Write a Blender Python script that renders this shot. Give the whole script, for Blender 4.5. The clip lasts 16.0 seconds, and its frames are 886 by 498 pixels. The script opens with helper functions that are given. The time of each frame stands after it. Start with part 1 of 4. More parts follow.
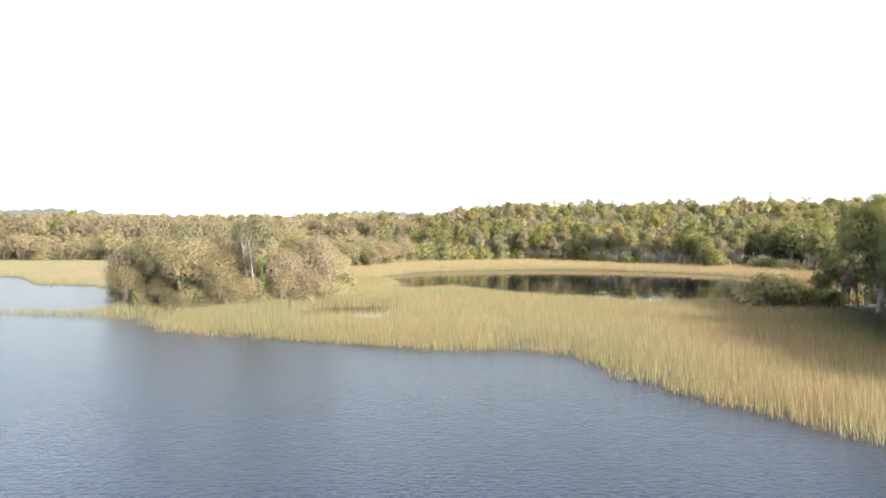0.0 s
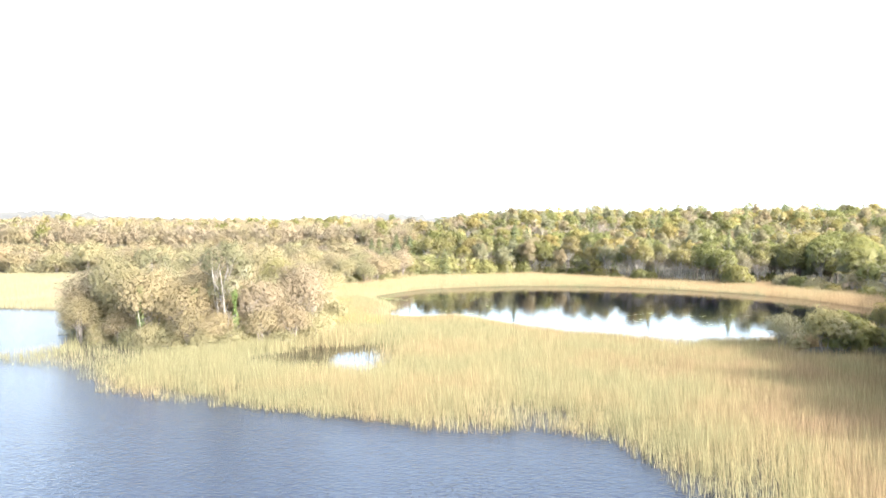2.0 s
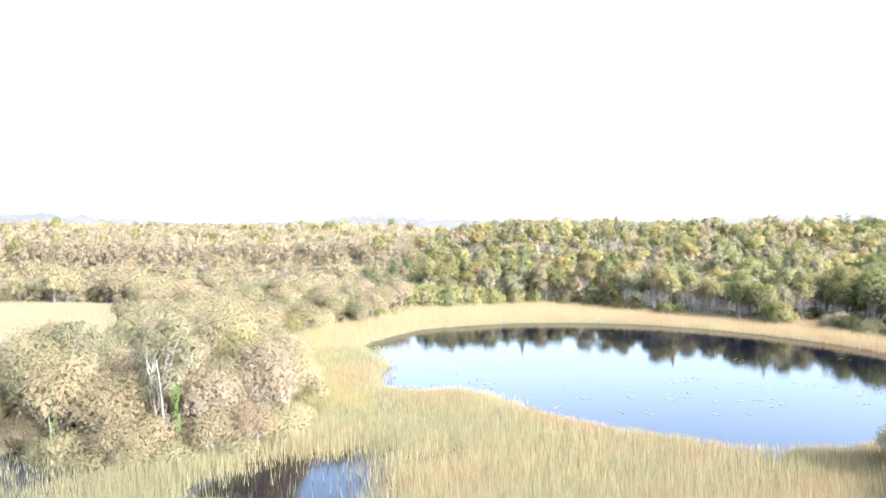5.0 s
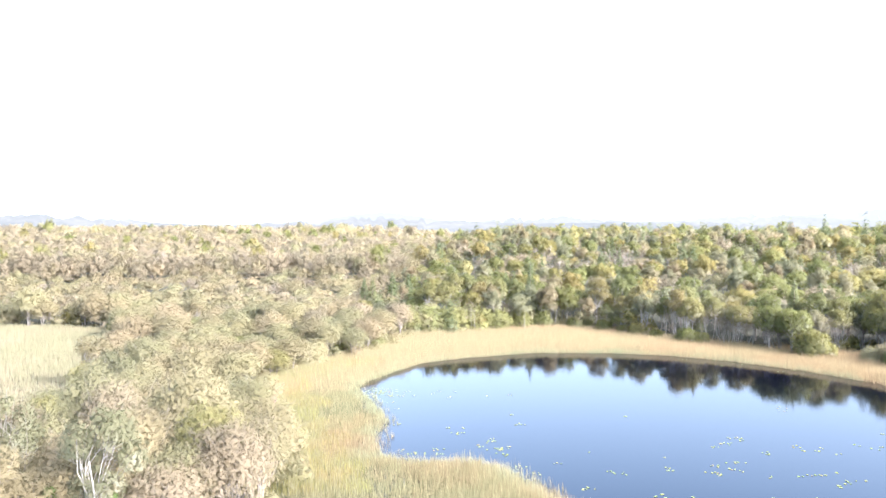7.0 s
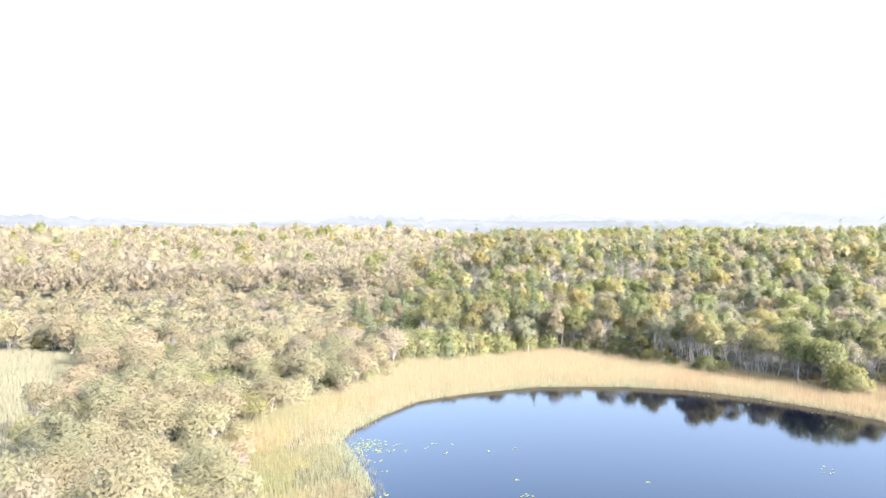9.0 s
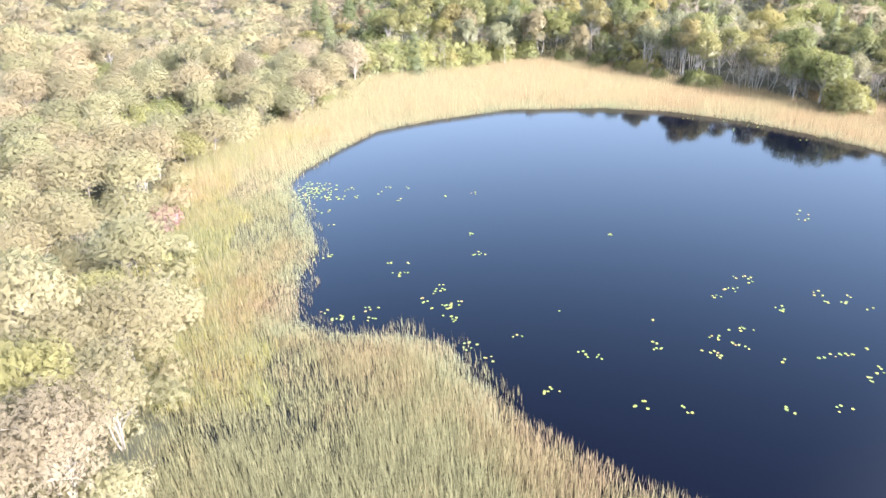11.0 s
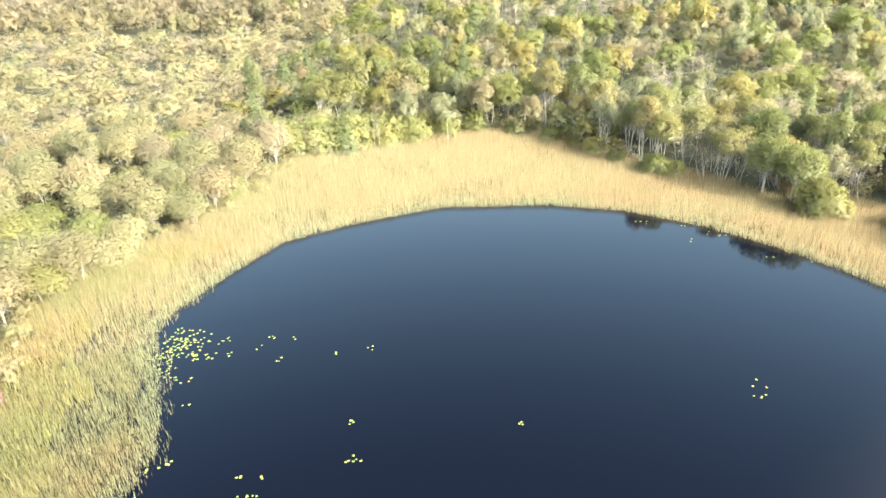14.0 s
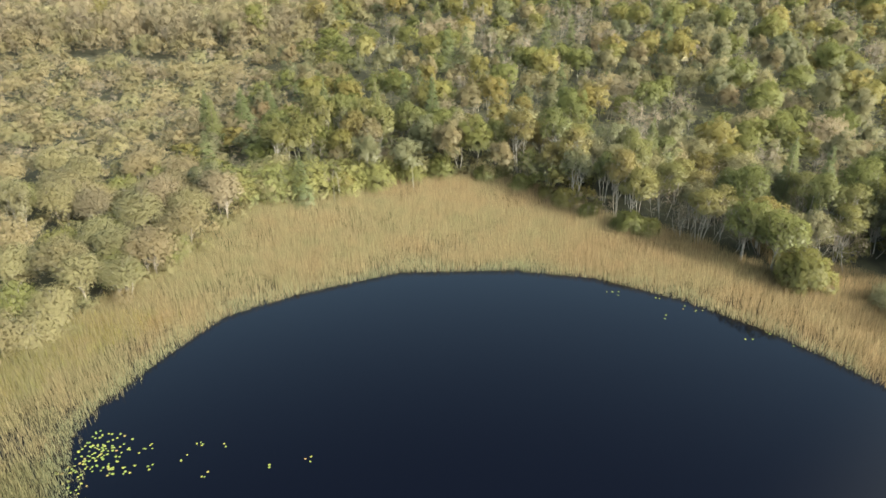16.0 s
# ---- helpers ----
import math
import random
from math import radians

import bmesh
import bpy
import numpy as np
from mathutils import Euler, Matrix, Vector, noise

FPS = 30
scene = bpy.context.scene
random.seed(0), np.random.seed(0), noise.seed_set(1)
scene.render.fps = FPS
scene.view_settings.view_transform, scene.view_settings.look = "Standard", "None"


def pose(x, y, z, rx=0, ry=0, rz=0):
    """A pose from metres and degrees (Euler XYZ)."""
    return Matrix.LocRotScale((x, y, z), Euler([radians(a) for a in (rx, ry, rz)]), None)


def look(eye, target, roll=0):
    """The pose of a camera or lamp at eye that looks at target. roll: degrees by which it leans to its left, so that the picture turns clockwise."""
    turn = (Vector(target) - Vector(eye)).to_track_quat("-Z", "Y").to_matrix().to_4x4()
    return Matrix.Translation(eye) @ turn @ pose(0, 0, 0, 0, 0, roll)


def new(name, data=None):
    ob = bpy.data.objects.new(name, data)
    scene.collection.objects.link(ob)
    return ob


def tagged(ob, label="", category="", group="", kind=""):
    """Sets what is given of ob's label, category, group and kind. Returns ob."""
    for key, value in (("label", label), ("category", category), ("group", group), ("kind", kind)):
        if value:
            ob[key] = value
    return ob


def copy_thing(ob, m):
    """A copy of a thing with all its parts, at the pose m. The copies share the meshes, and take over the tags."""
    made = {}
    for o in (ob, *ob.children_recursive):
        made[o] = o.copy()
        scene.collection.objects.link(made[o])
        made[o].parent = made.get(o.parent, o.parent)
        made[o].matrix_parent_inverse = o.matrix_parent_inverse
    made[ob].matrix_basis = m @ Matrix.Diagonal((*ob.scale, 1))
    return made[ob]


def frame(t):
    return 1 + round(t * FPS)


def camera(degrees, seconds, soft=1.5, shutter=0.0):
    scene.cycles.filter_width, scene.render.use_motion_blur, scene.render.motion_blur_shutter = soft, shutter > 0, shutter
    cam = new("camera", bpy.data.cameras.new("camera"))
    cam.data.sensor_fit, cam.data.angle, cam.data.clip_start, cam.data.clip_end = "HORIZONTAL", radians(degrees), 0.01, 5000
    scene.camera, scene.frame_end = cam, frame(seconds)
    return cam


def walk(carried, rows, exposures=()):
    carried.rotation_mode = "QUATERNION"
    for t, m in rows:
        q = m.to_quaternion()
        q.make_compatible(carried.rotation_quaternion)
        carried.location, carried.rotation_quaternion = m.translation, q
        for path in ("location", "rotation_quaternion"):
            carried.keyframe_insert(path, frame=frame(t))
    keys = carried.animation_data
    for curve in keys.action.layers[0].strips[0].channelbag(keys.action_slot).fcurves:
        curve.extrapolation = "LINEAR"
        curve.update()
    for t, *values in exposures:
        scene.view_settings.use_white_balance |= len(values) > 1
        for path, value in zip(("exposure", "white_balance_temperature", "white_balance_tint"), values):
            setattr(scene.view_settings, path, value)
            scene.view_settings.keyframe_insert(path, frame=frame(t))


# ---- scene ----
cam = camera(64.5, 16.0, soft=1.45, shutter=0.2)
METRES, EYE, TILT, LEAN, TURN = 110.0, 10.1, -1.5, 0.0, 0.0
ROWS = [
    (0, 0.0000, 0.0000, 0.0000, 0.00, 0.00, -0.00),
    (0.5, -0.0006, 0.0296, 0.0075, 0.01, 0.04, -0.04),
    (1, -0.0013, 0.0586, 0.0151, 0.02, 0.06, -0.04),
    (1.5, -0.0020, 0.0870, 0.0225, 0.02, 0.08, -0.06),
    (2, -0.0027, 0.1155, 0.0304, 0.01, 0.07, -0.09),
    (2.5, -0.0033, 0.1444, 0.0394, 0.01, 0.05, -0.07),
    (3, -0.0039, 0.1731, 0.0502, 0.01, 0.06, -0.08),
    (3.5, -0.0046, 0.2015, 0.0620, 0.02, 0.06, -0.07),
    (4, -0.0055, 0.2299, 0.0736, 0.02, 0.04, -0.10),
    (6.5, -0.0124, 0.3720, 0.1300, 0.01, -0.16, -0.09),
    (7, -0.0138, 0.4011, 0.1413, 0.00, -0.20, -0.06),
    (7.5, -0.0147, 0.4299, 0.1527, 0.01, -0.28, -0.04),
    (8, -0.0155, 0.4590, 0.1642, -0.01, -0.34, -0.01),
    (8.5, -0.0130, 0.4873, 0.1757, 0.01, -0.46, 0.04),
    (9, -0.0077, 0.5151, 0.1873, 0.00, -0.59, 0.10),
    (9.5, 0.0003, 0.5420, 0.1986, -0.01, -0.72, 0.15),
    (9.6, 0.0021, 0.5471, 0.2003, -0.02, -1.20, 0.17),
    (9.7, 0.0040, 0.5521, 0.2018, -0.07, -2.80, 0.22),
    (9.8, 0.0060, 0.5570, 0.2032, -0.14, -5.30, 0.28),
    (9.9, 0.0080, 0.5620, 0.2046, -0.21, -8.05, 0.35),
    (10, 0.0101, 0.5670, 0.2062, -0.37, -10.85, 0.43),
    (10.1, 0.0123, 0.5721, 0.2080, -0.37, -13.50, 0.48),
    (10.2, 0.0147, 0.5773, 0.2099, -0.44, -16.10, 0.54),
    (10.3, 0.0172, 0.5825, 0.2119, -0.51, -18.70, 0.61),
    (10.4, 0.0198, 0.5878, 0.2141, -0.58, -21.10, 0.67),
    (10.5, 0.0225, 0.5931, 0.2164, -0.64, -23.20, 0.72),
    (10.6, 0.0253, 0.5984, 0.2188, -0.68, -24.70, 0.76),
    (10.7, 0.0283, 0.6038, 0.2212, -0.70, -25.60, 0.79),
    (10.8, 0.0313, 0.6093, 0.2238, -0.72, -26.05, 0.82),
    (11, 0.0375, 0.6202, 0.2291, -0.72, -26.20, 0.84),
    (11.5, 0.0543, 0.6483, 0.2432, -0.72, -26.20, 0.91),
    (12, 0.0717, 0.6770, 0.2574, -0.72, -26.20, 0.98),
    (12.5, 0.0890, 0.7062, 0.2705, -0.72, -26.18, 1.04),
    (13, 0.1061, 0.7359, 0.2825, -0.83, -26.11, 1.12),
    (13.5, 0.1233, 0.7661, 0.2943, -0.96, -26.04, 1.18),
    (14, 0.1399, 0.7968, 0.3062, -1.02, -25.96, 1.10),
    (14.5, 0.1540, 0.8284, 0.3180, -1.30, -25.96, 0.92),
    (15, 0.1647, 0.8567, 0.3308, -1.63, -25.96, 0.68),
    (15.5, 0.1713, 0.8759, 0.3420, -1.89, -25.94, 0.46),
    (16, 0.1735, 0.8887, 0.3531, -2.02, -25.97, 0.29),
]
EXPOSURES = [(0.0, 2.35, 6500, 14), (0.35, 3.1, 6500, 14), (2.0, 3.1, 6150, 15), (3.5, 3.08, 5850, 17), (7.0, 3.08, 5550, 18), (9.5, 3.1, 5600, 18), (12.5, 3.25, 5750, 12), (13.6, 3.28, 6250, 3), (15.0, 3.28, 6650, 0), (15.5, 2.8, 6700, 1), (16.0, 2.12, 6650, 1)]
walk(cam, [(t, pose(0, 0, EYE, TILT, LEAN, TURN) @ pose(METRES * x, METRES * y, METRES * z, 90 + pitch, roll, yaw)) for t, x, y, z, yaw, pitch, roll in ROWS], EXPOSURES)

# ---- world, sun, exposure ----
SUN_EL, SUN_AZ = 29.0, 122.0
world = bpy.data.worlds.new("sky_world")
scene.world = world
world.use_nodes = True
wn = world.node_tree.nodes
sky = wn.new("ShaderNodeTexSky")
sky.sky_type = "NISHITA"
sky.sun_disc = False
sky.sun_elevation, sky.sun_rotation = radians(SUN_EL), radians(SUN_AZ)
sky.air_density, sky.dust_density, sky.ozone_density = 1.0, 2.4, 1.0
wn["Background"].inputs["Strength"].default_value = 0.045
world.node_tree.links.new(sky.outputs[0], wn["Background"].inputs["Color"])
haze = wn.new("ShaderNodeBackground")
way = wn.new("ShaderNodeTexCoord")
up = wn.new("ShaderNodeSeparateXYZ")
world.node_tree.links.new(way.outputs["Generated"], up.inputs[0])
# white haze low down, clearer blue above
clear_up = wn.new("ShaderNodeMapRange")
clear_up.inputs["From Min"].default_value, clear_up.inputs["From Max"].default_value = 0.22, 0.5
world.node_tree.links.new(up.outputs["Z"], clear_up.inputs["Value"])
tone_mix = wn.new("ShaderNodeMix")
tone_mix.data_type = "RGBA"
tone_mix.inputs["A"].default_value, tone_mix.inputs["B"].default_value = (0.66, 0.775, 0.83, 1), (0.48, 0.745, 1.02, 1)
world.node_tree.links.new(clear_up.outputs[0], tone_mix.inputs["Factor"])
world.node_tree.links.new(tone_mix.outputs["Result"], haze.inputs["Color"])
lift = wn.new("ShaderNodeMapRange")
lift.interpolation_type = "SMOOTHSTEP"
lift.inputs["From Min"].default_value, lift.inputs["From Max"].default_value = 0.28, 0.74
lift.inputs["To Min"].default_value, lift.inputs["To Max"].default_value = 0.345, 0.004
world.node_tree.links.new(up.outputs["Z"], lift.inputs["Value"])
# the haze is a little thicker to the west, over the lake
west = wn.new("ShaderNodeMapRange")
west.inputs["From Min"].default_value, west.inputs["From Max"].default_value = -0.6, 0.6
west.inputs["To Min"].default_value, west.inputs["To Max"].default_value = 1.22, 0.84
world.node_tree.links.new(up.outputs["X"], west.inputs["Value"])
thick = wn.new("ShaderNodeMath")
thick.operation = "MULTIPLY"
world.node_tree.links.new(lift.outputs[0], thick.inputs[0])
world.node_tree.links.new(west.outputs[0], thick.inputs[1])
world.node_tree.links.new(thick.outputs[0], haze.inputs["Strength"])
both = wn.new("ShaderNodeAddShader")
world.node_tree.links.new(wn["Background"].outputs[0], both.inputs[0])
# the broad pale glow of a hazy sky round the sun
glow = wn.new("ShaderNodeBackground")
glow.inputs["Color"].default_value = (1.0, 0.95, 0.86, 1)
toward = wn.new("ShaderNodeVectorMath")
toward.operation = "DOT_PRODUCT"
toward.inputs[1].default_value = (math.sin(radians(SUN_AZ)) * math.cos(radians(SUN_EL)), math.cos(radians(SUN_AZ)) * math.cos(radians(SUN_EL)), math.sin(radians(SUN_EL)))
world.node_tree.links.new(way.outputs["Generated"], toward.inputs[0])
near_sun = wn.new("ShaderNodeMapRange")
near_sun.interpolation_type = "SMOOTHSTEP"
near_sun.inputs["From Min"].default_value, near_sun.inputs["From Max"].default_value = 0.32, 1.0
near_sun.inputs["To Min"].default_value, near_sun.inputs["To Max"].default_value = 0.0, 1.5
world.node_tree.links.new(toward.outputs["Value"], near_sun.inputs["Value"])
world.node_tree.links.new(near_sun.outputs[0], glow.inputs["Strength"])
hazy = wn.new("ShaderNodeAddShader")
world.node_tree.links.new(haze.outputs[0], hazy.inputs[0])
world.node_tree.links.new(glow.outputs[0], hazy.inputs[1])
world.node_tree.links.new(hazy.outputs[0], both.inputs[1])
world.node_tree.links.new(both.outputs[0], wn["World Output"].inputs["Surface"])

sun_data = bpy.data.lights.new("sun", "SUN")
sun_data.energy, sun_data.angle, sun_data.color = 2.5, radians(3.0), (1.0, 0.90, 0.78)
sun = new("sun", sun_data)
sun_from = Vector((math.sin(radians(SUN_AZ)) * math.cos(radians(SUN_EL)), math.cos(radians(SUN_AZ)) * math.cos(radians(SUN_EL)), math.sin(radians(SUN_EL))))
sun.matrix_world = look(tuple(sun_from * 200), (0, 0, 0))


# ---- materials ----
def shader(name):
    m = bpy.data.materials.new(name)
    m.use_nodes = True
    m.node_tree.nodes.clear()
    out = m.node_tree.nodes.new("ShaderNodeOutputMaterial")
    return m, m.node_tree.nodes, m.node_tree.links, out


def ramp(nodes, stops):
    r = nodes.new("ShaderNodeValToRGB")
    while len(r.color_ramp.elements) < len(stops):
        r.color_ramp.elements.new(0.5)
    for e, (p, c) in zip(r.color_ramp.elements, stops):
        e.position, e.color = p, (*c, 1)
    return r


def math_node(nodes, links, op, a, b):
    n = nodes.new("ShaderNodeMath")
    n.operation = op
    for i, v in enumerate((a, b)):
        if isinstance(v, (int, float)):
            n.inputs[i].default_value = v
        else:
            links.new(v, n.inputs[i])
    return n.outputs[0]


def position_noise(nodes, links, scale, detail=3.0):
    g = nodes.new("ShaderNodeNewGeometry")
    n = nodes.new("ShaderNodeTexNoise")
    n.inputs["Scale"].default_value, n.inputs["Detail"].default_value = scale, detail
    links.new(g.outputs["Position"], n.inputs["Vector"])
    return n.outputs["Fac"]


def leaf_material(name, stops, gloss=0.05, through_light=0.5, gaps=17.0, cover=0.45):
    """Foliage: each leaf spray its own tone, each tree its own shift along the colours."""
    m, nodes, links, out = shader(name)
    geo = nodes.new("ShaderNodeNewGeometry")
    info = nodes.new("ShaderNodeObjectInfo")
    att = nodes.new("ShaderNodeAttribute")
    att.attribute_name = "tint"
    tree = math_node(nodes, links, "FRACT", math_node(nodes, links, "ADD", info.outputs["Random"], att.outputs["Fac"]), 0)
    a = math_node(nodes, links, "MULTIPLY", tree, 0.84)
    b = math_node(nodes, links, "MULTIPLY", geo.outputs["Random Per Island"], 0.16)
    r = ramp(nodes, stops)
    links.new(math_node(nodes, links, "ADD", a, b), r.inputs[0])
    d = nodes.new("ShaderNodeBsdfDiffuse")
    tr = nodes.new("ShaderNodeBsdfTranslucent")
    gl = nodes.new("ShaderNodeBsdfGlossy")
    gl.inputs["Roughness"].default_value = 0.45
    mix, mix2 = nodes.new("ShaderNodeMixShader"), nodes.new("ShaderNodeMixShader")
    mix.inputs[0].default_value, mix2.inputs[0].default_value = through_light, gloss * 0.4
    links.new(r.outputs[0], d.inputs[0]), links.new(r.outputs[0], tr.inputs[0])
    links.new(d.outputs[0], mix.inputs[1]), links.new(tr.outputs[0], mix.inputs[2])
    links.new(mix.outputs[0], mix2.inputs[1]), links.new(gl.outputs[0], mix2.inputs[2])
    # each spray is a loose cluster of leaflets with gaps between them
    clear = nodes.new("ShaderNodeBsdfTransparent")
    cut = nodes.new("ShaderNodeMixShader")
    coarse = nodes.new("ShaderNodeAttribute")
    coarse.attribute_name = "coarse"
    cells = nodes.new("ShaderNodeTexVoronoi")
    links.new(geo.outputs["Position"], cells.inputs["Vector"])
    links.new(math_node(nodes, links, "SUBTRACT", gaps, math_node(nodes, links, "MULTIPLY", coarse.outputs["Fac"], gaps * 0.5)), cells.inputs["Scale"])
    links.new(math_node(nodes, links, "LESS_THAN", cells.outputs["Distance"], cover), cut.inputs[0])
    links.new(clear.outputs[0], cut.inputs[1]), links.new(mix2.outputs[0], cut.inputs[2])
    links.new(cut.outputs[0], out.inputs[0])
    return m


LEAF = {}
LEAF["willow"] = leaf_material("willow_leaves", [(0, (0.228, 0.218, 0.114)), (0.4, (0.254, 0.232, 0.122)), (0.75, (0.269, 0.240, 0.127)), (1, (0.288, 0.251, 0.129))])
LEAF["birch"] = leaf_material("birch_leaves", [(0, (0.139, 0.145, 0.078)), (0.4, (0.167, 0.163, 0.088)), (0.7, (0.195, 0.172, 0.092)), (0.9, (0.210, 0.168, 0.092)), (1, (0.227, 0.157, 0.088))], cover=0.50)
LEAF["carr"] = leaf_material("dry_willow_leaves", [(0, (0.239, 0.212, 0.113)), (0.45, (0.265, 0.225, 0.123)), (0.8, (0.284, 0.235, 0.132)), (1, (0.290, 0.232, 0.141))])
LEAF["alder"] = leaf_material("alder_leaves", [(0, (0.114, 0.124, 0.042)), (0.35, (0.144, 0.149, 0.049)), (0.6, (0.172, 0.164, 0.055)), (0.8, (0.196, 0.172, 0.058)), (1, (0.216, 0.168, 0.060))], cover=0.50)
LEAF["late"] = leaf_material("late_alder_leaves", [(0, (0.118, 0.128, 0.048)), (0.4, (0.146, 0.146, 0.054)), (0.75, (0.176, 0.160, 0.060)), (1, (0.204, 0.160, 0.068))], cover=0.50)
LEAF["fresh"] = leaf_material("sallow_leaves", [(0, (0.196, 0.206, 0.078)), (0.4, (0.226, 0.228, 0.086)), (0.75, (0.250, 0.240, 0.092)), (1, (0.274, 0.250, 0.096))])
LEAF["beech"] = leaf_material("brown_leaves", [(0, (0.212, 0.184, 0.116)), (0.5, (0.242, 0.203, 0.128)), (1, (0.266, 0.217, 0.138))])
LEAF["spruce"] = leaf_material("spruce_needles", [(0, (0.095, 0.111, 0.051)), (0.6, (0.133, 0.149, 0.068)), (1, (0.179, 0.176, 0.076))], through_light=0.4)
LEAF["dead"] = leaf_material("withered_leaves", [(0, (0.202, 0.172, 0.128)), (0.6, (0.244, 0.202, 0.148)), (1, (0.279, 0.228, 0.168))])
LEAF["yellow"] = leaf_material("yellow_leaves", [(0, (0.218, 0.200, 0.081)), (0.6, (0.281, 0.256, 0.103)), (1, (0.321, 0.280, 0.125))])
LEAF["red"] = leaf_material("red_leaves", [(0, (0.189, 0.075, 0.081)), (0.6, (0.256, 0.113, 0.119)), (1, (0.321, 0.160, 0.157))])
LEAF["ivy"] = leaf_material("ivy_leaves", [(0, (0.09, 0.14, 0.04)), (0.6, (0.13, 0.18, 0.055)), (1, (0.17, 0.21, 0.07))], gaps=14.0)


def bark_material(name, dark, pale):
    m, nodes, links, out = shader(name)
    r = ramp(nodes, [(0.3, dark), (0.62, pale)])
    links.new(position_noise(nodes, links, 2.2, 5), r.inputs[0])
    p = nodes.new("ShaderNodeBsdfPrincipled")
    p.inputs["Roughness"].default_value = 0.85
    links.new(r.outputs[0], p.inputs["Base Color"])
    bump = nodes.new("ShaderNodeBump")
    bump.inputs["Strength"].default_value, bump.inputs["Distance"].default_value = 0.5, 0.03
    links.new(position_noise(nodes, links, 14, 4), bump.inputs["Height"])
    links.new(bump.outputs[0], p.inputs["Normal"])
    links.new(p.outputs[0], out.inputs[0])
    return m


BARK = bark_material("grey_bark", (0.10, 0.085, 0.07), (0.27, 0.24, 0.20))
PALE_BARK = bark_material("pale_bark", (0.14, 0.127, 0.105), (0.28, 0.26, 0.222))


def reed_material(name, stops, eastward=0.004, spread=0.36):
    """Reed blades: broad patches of colour, each blade its own tone."""
    m, nodes, links, out = shader(name)
    geo = nodes.new("ShaderNodeNewGeometry")
    big = position_noise(nodes, links, 0.055, 4)
    f = math_node(nodes, links, "MULTIPLY", math_node(nodes, links, "SUBTRACT", big, 0.33), 2.4)
    f = math_node(nodes, links, "ADD", f, math_node(nodes, links, "MULTIPLY", math_node(nodes, links, "SUBTRACT", geo.outputs["Random Per Island"], 0.5), 0.45))
    f = math_node(nodes, links, "ADD", f, math_node(nodes, links, "MULTIPLY", math_node(nodes, links, "SUBTRACT", position_noise(nodes, links, 0.35, 3), 0.5), 1.3))
    sep = nodes.new("ShaderNodeSeparateXYZ")
    links.new(geo.outputs["Position"], sep.inputs[0])
    f = math_node(nodes, links, "ADD", f, math_node(nodes, links, "MULTIPLY", sep.outputs["X"], eastward))
    r = ramp(nodes, stops)
    links.new(f, r.inputs[0])
    # pale heads and dull old stalks among the rest
    tone = math_node(nodes, links, "FRACT", math_node(nodes, links, "MULTIPLY", geo.outputs["Random Per Island"], 17.3), 0)
    tone = math_node(nodes, links, "ADD", math_node(nodes, links, "MULTIPLY", math_node(nodes, links, "POWER", tone, 1.5), spread), 1.0 - 0.39 * spread)
    shade = nodes.new("ShaderNodeVectorMath")
    shade.operation = "SCALE"
    links.new(r.outputs[0], shade.inputs[0]), links.new(tone, shade.inputs["Scale"])
    d = nodes.new("ShaderNodeBsdfDiffuse")
    tr = nodes.new("ShaderNodeBsdfTranslucent")
    mix = nodes.new("ShaderNodeMixShader")
    mix.inputs[0].default_value = 0.5
    links.new(shade.outputs[0], d.inputs[0]), links.new(shade.outputs[0], tr.inputs[0])
    links.new(d.outputs[0], mix.inputs[1]), links.new(tr.outputs[0], mix.inputs[2])
    links.new(mix.outputs[0], out.inputs[0])
    return m


REED_GOLD = reed_material("golden_reed", [(0, (0.190, 0.182, 0.099)), (0.3, (0.205, 0.192, 0.102)), (0.55, (0.223, 0.193, 0.103)), (0.8, (0.226, 0.180, 0.099)), (1, (0.221, 0.166, 0.099))], 0.006, 1.1)
REED_TAN = reed_material("tan_reed", [(0, (0.240, 0.220, 0.119)), (0.35, (0.262, 0.224, 0.126)), (0.7, (0.276, 0.220, 0.124)), (1, (0.272, 0.204, 0.115))], 0.007, 0.8)
REED_FRINGE = reed_material("pale_green_reed", [(0, (0.219, 0.230, 0.131)), (0.5, (0.248, 0.242, 0.143)), (1, (0.265, 0.236, 0.137))])
REED_GREEN = reed_material("green_rush", [(0, (0.236, 0.222, 0.132)), (0.4, (0.262, 0.230, 0.145)), (0.7, (0.280, 0.230, 0.156)), (1, (0.274, 0.214, 0.150))])


REED_YELLOW = reed_material("yellow_sedge", [(0, (0.225, 0.222, 0.075)), (0.4, (0.250, 0.222, 0.078)), (0.7, (0.262, 0.208, 0.082)), (1, (0.252, 0.178, 0.082))], 0.004, 0.8)


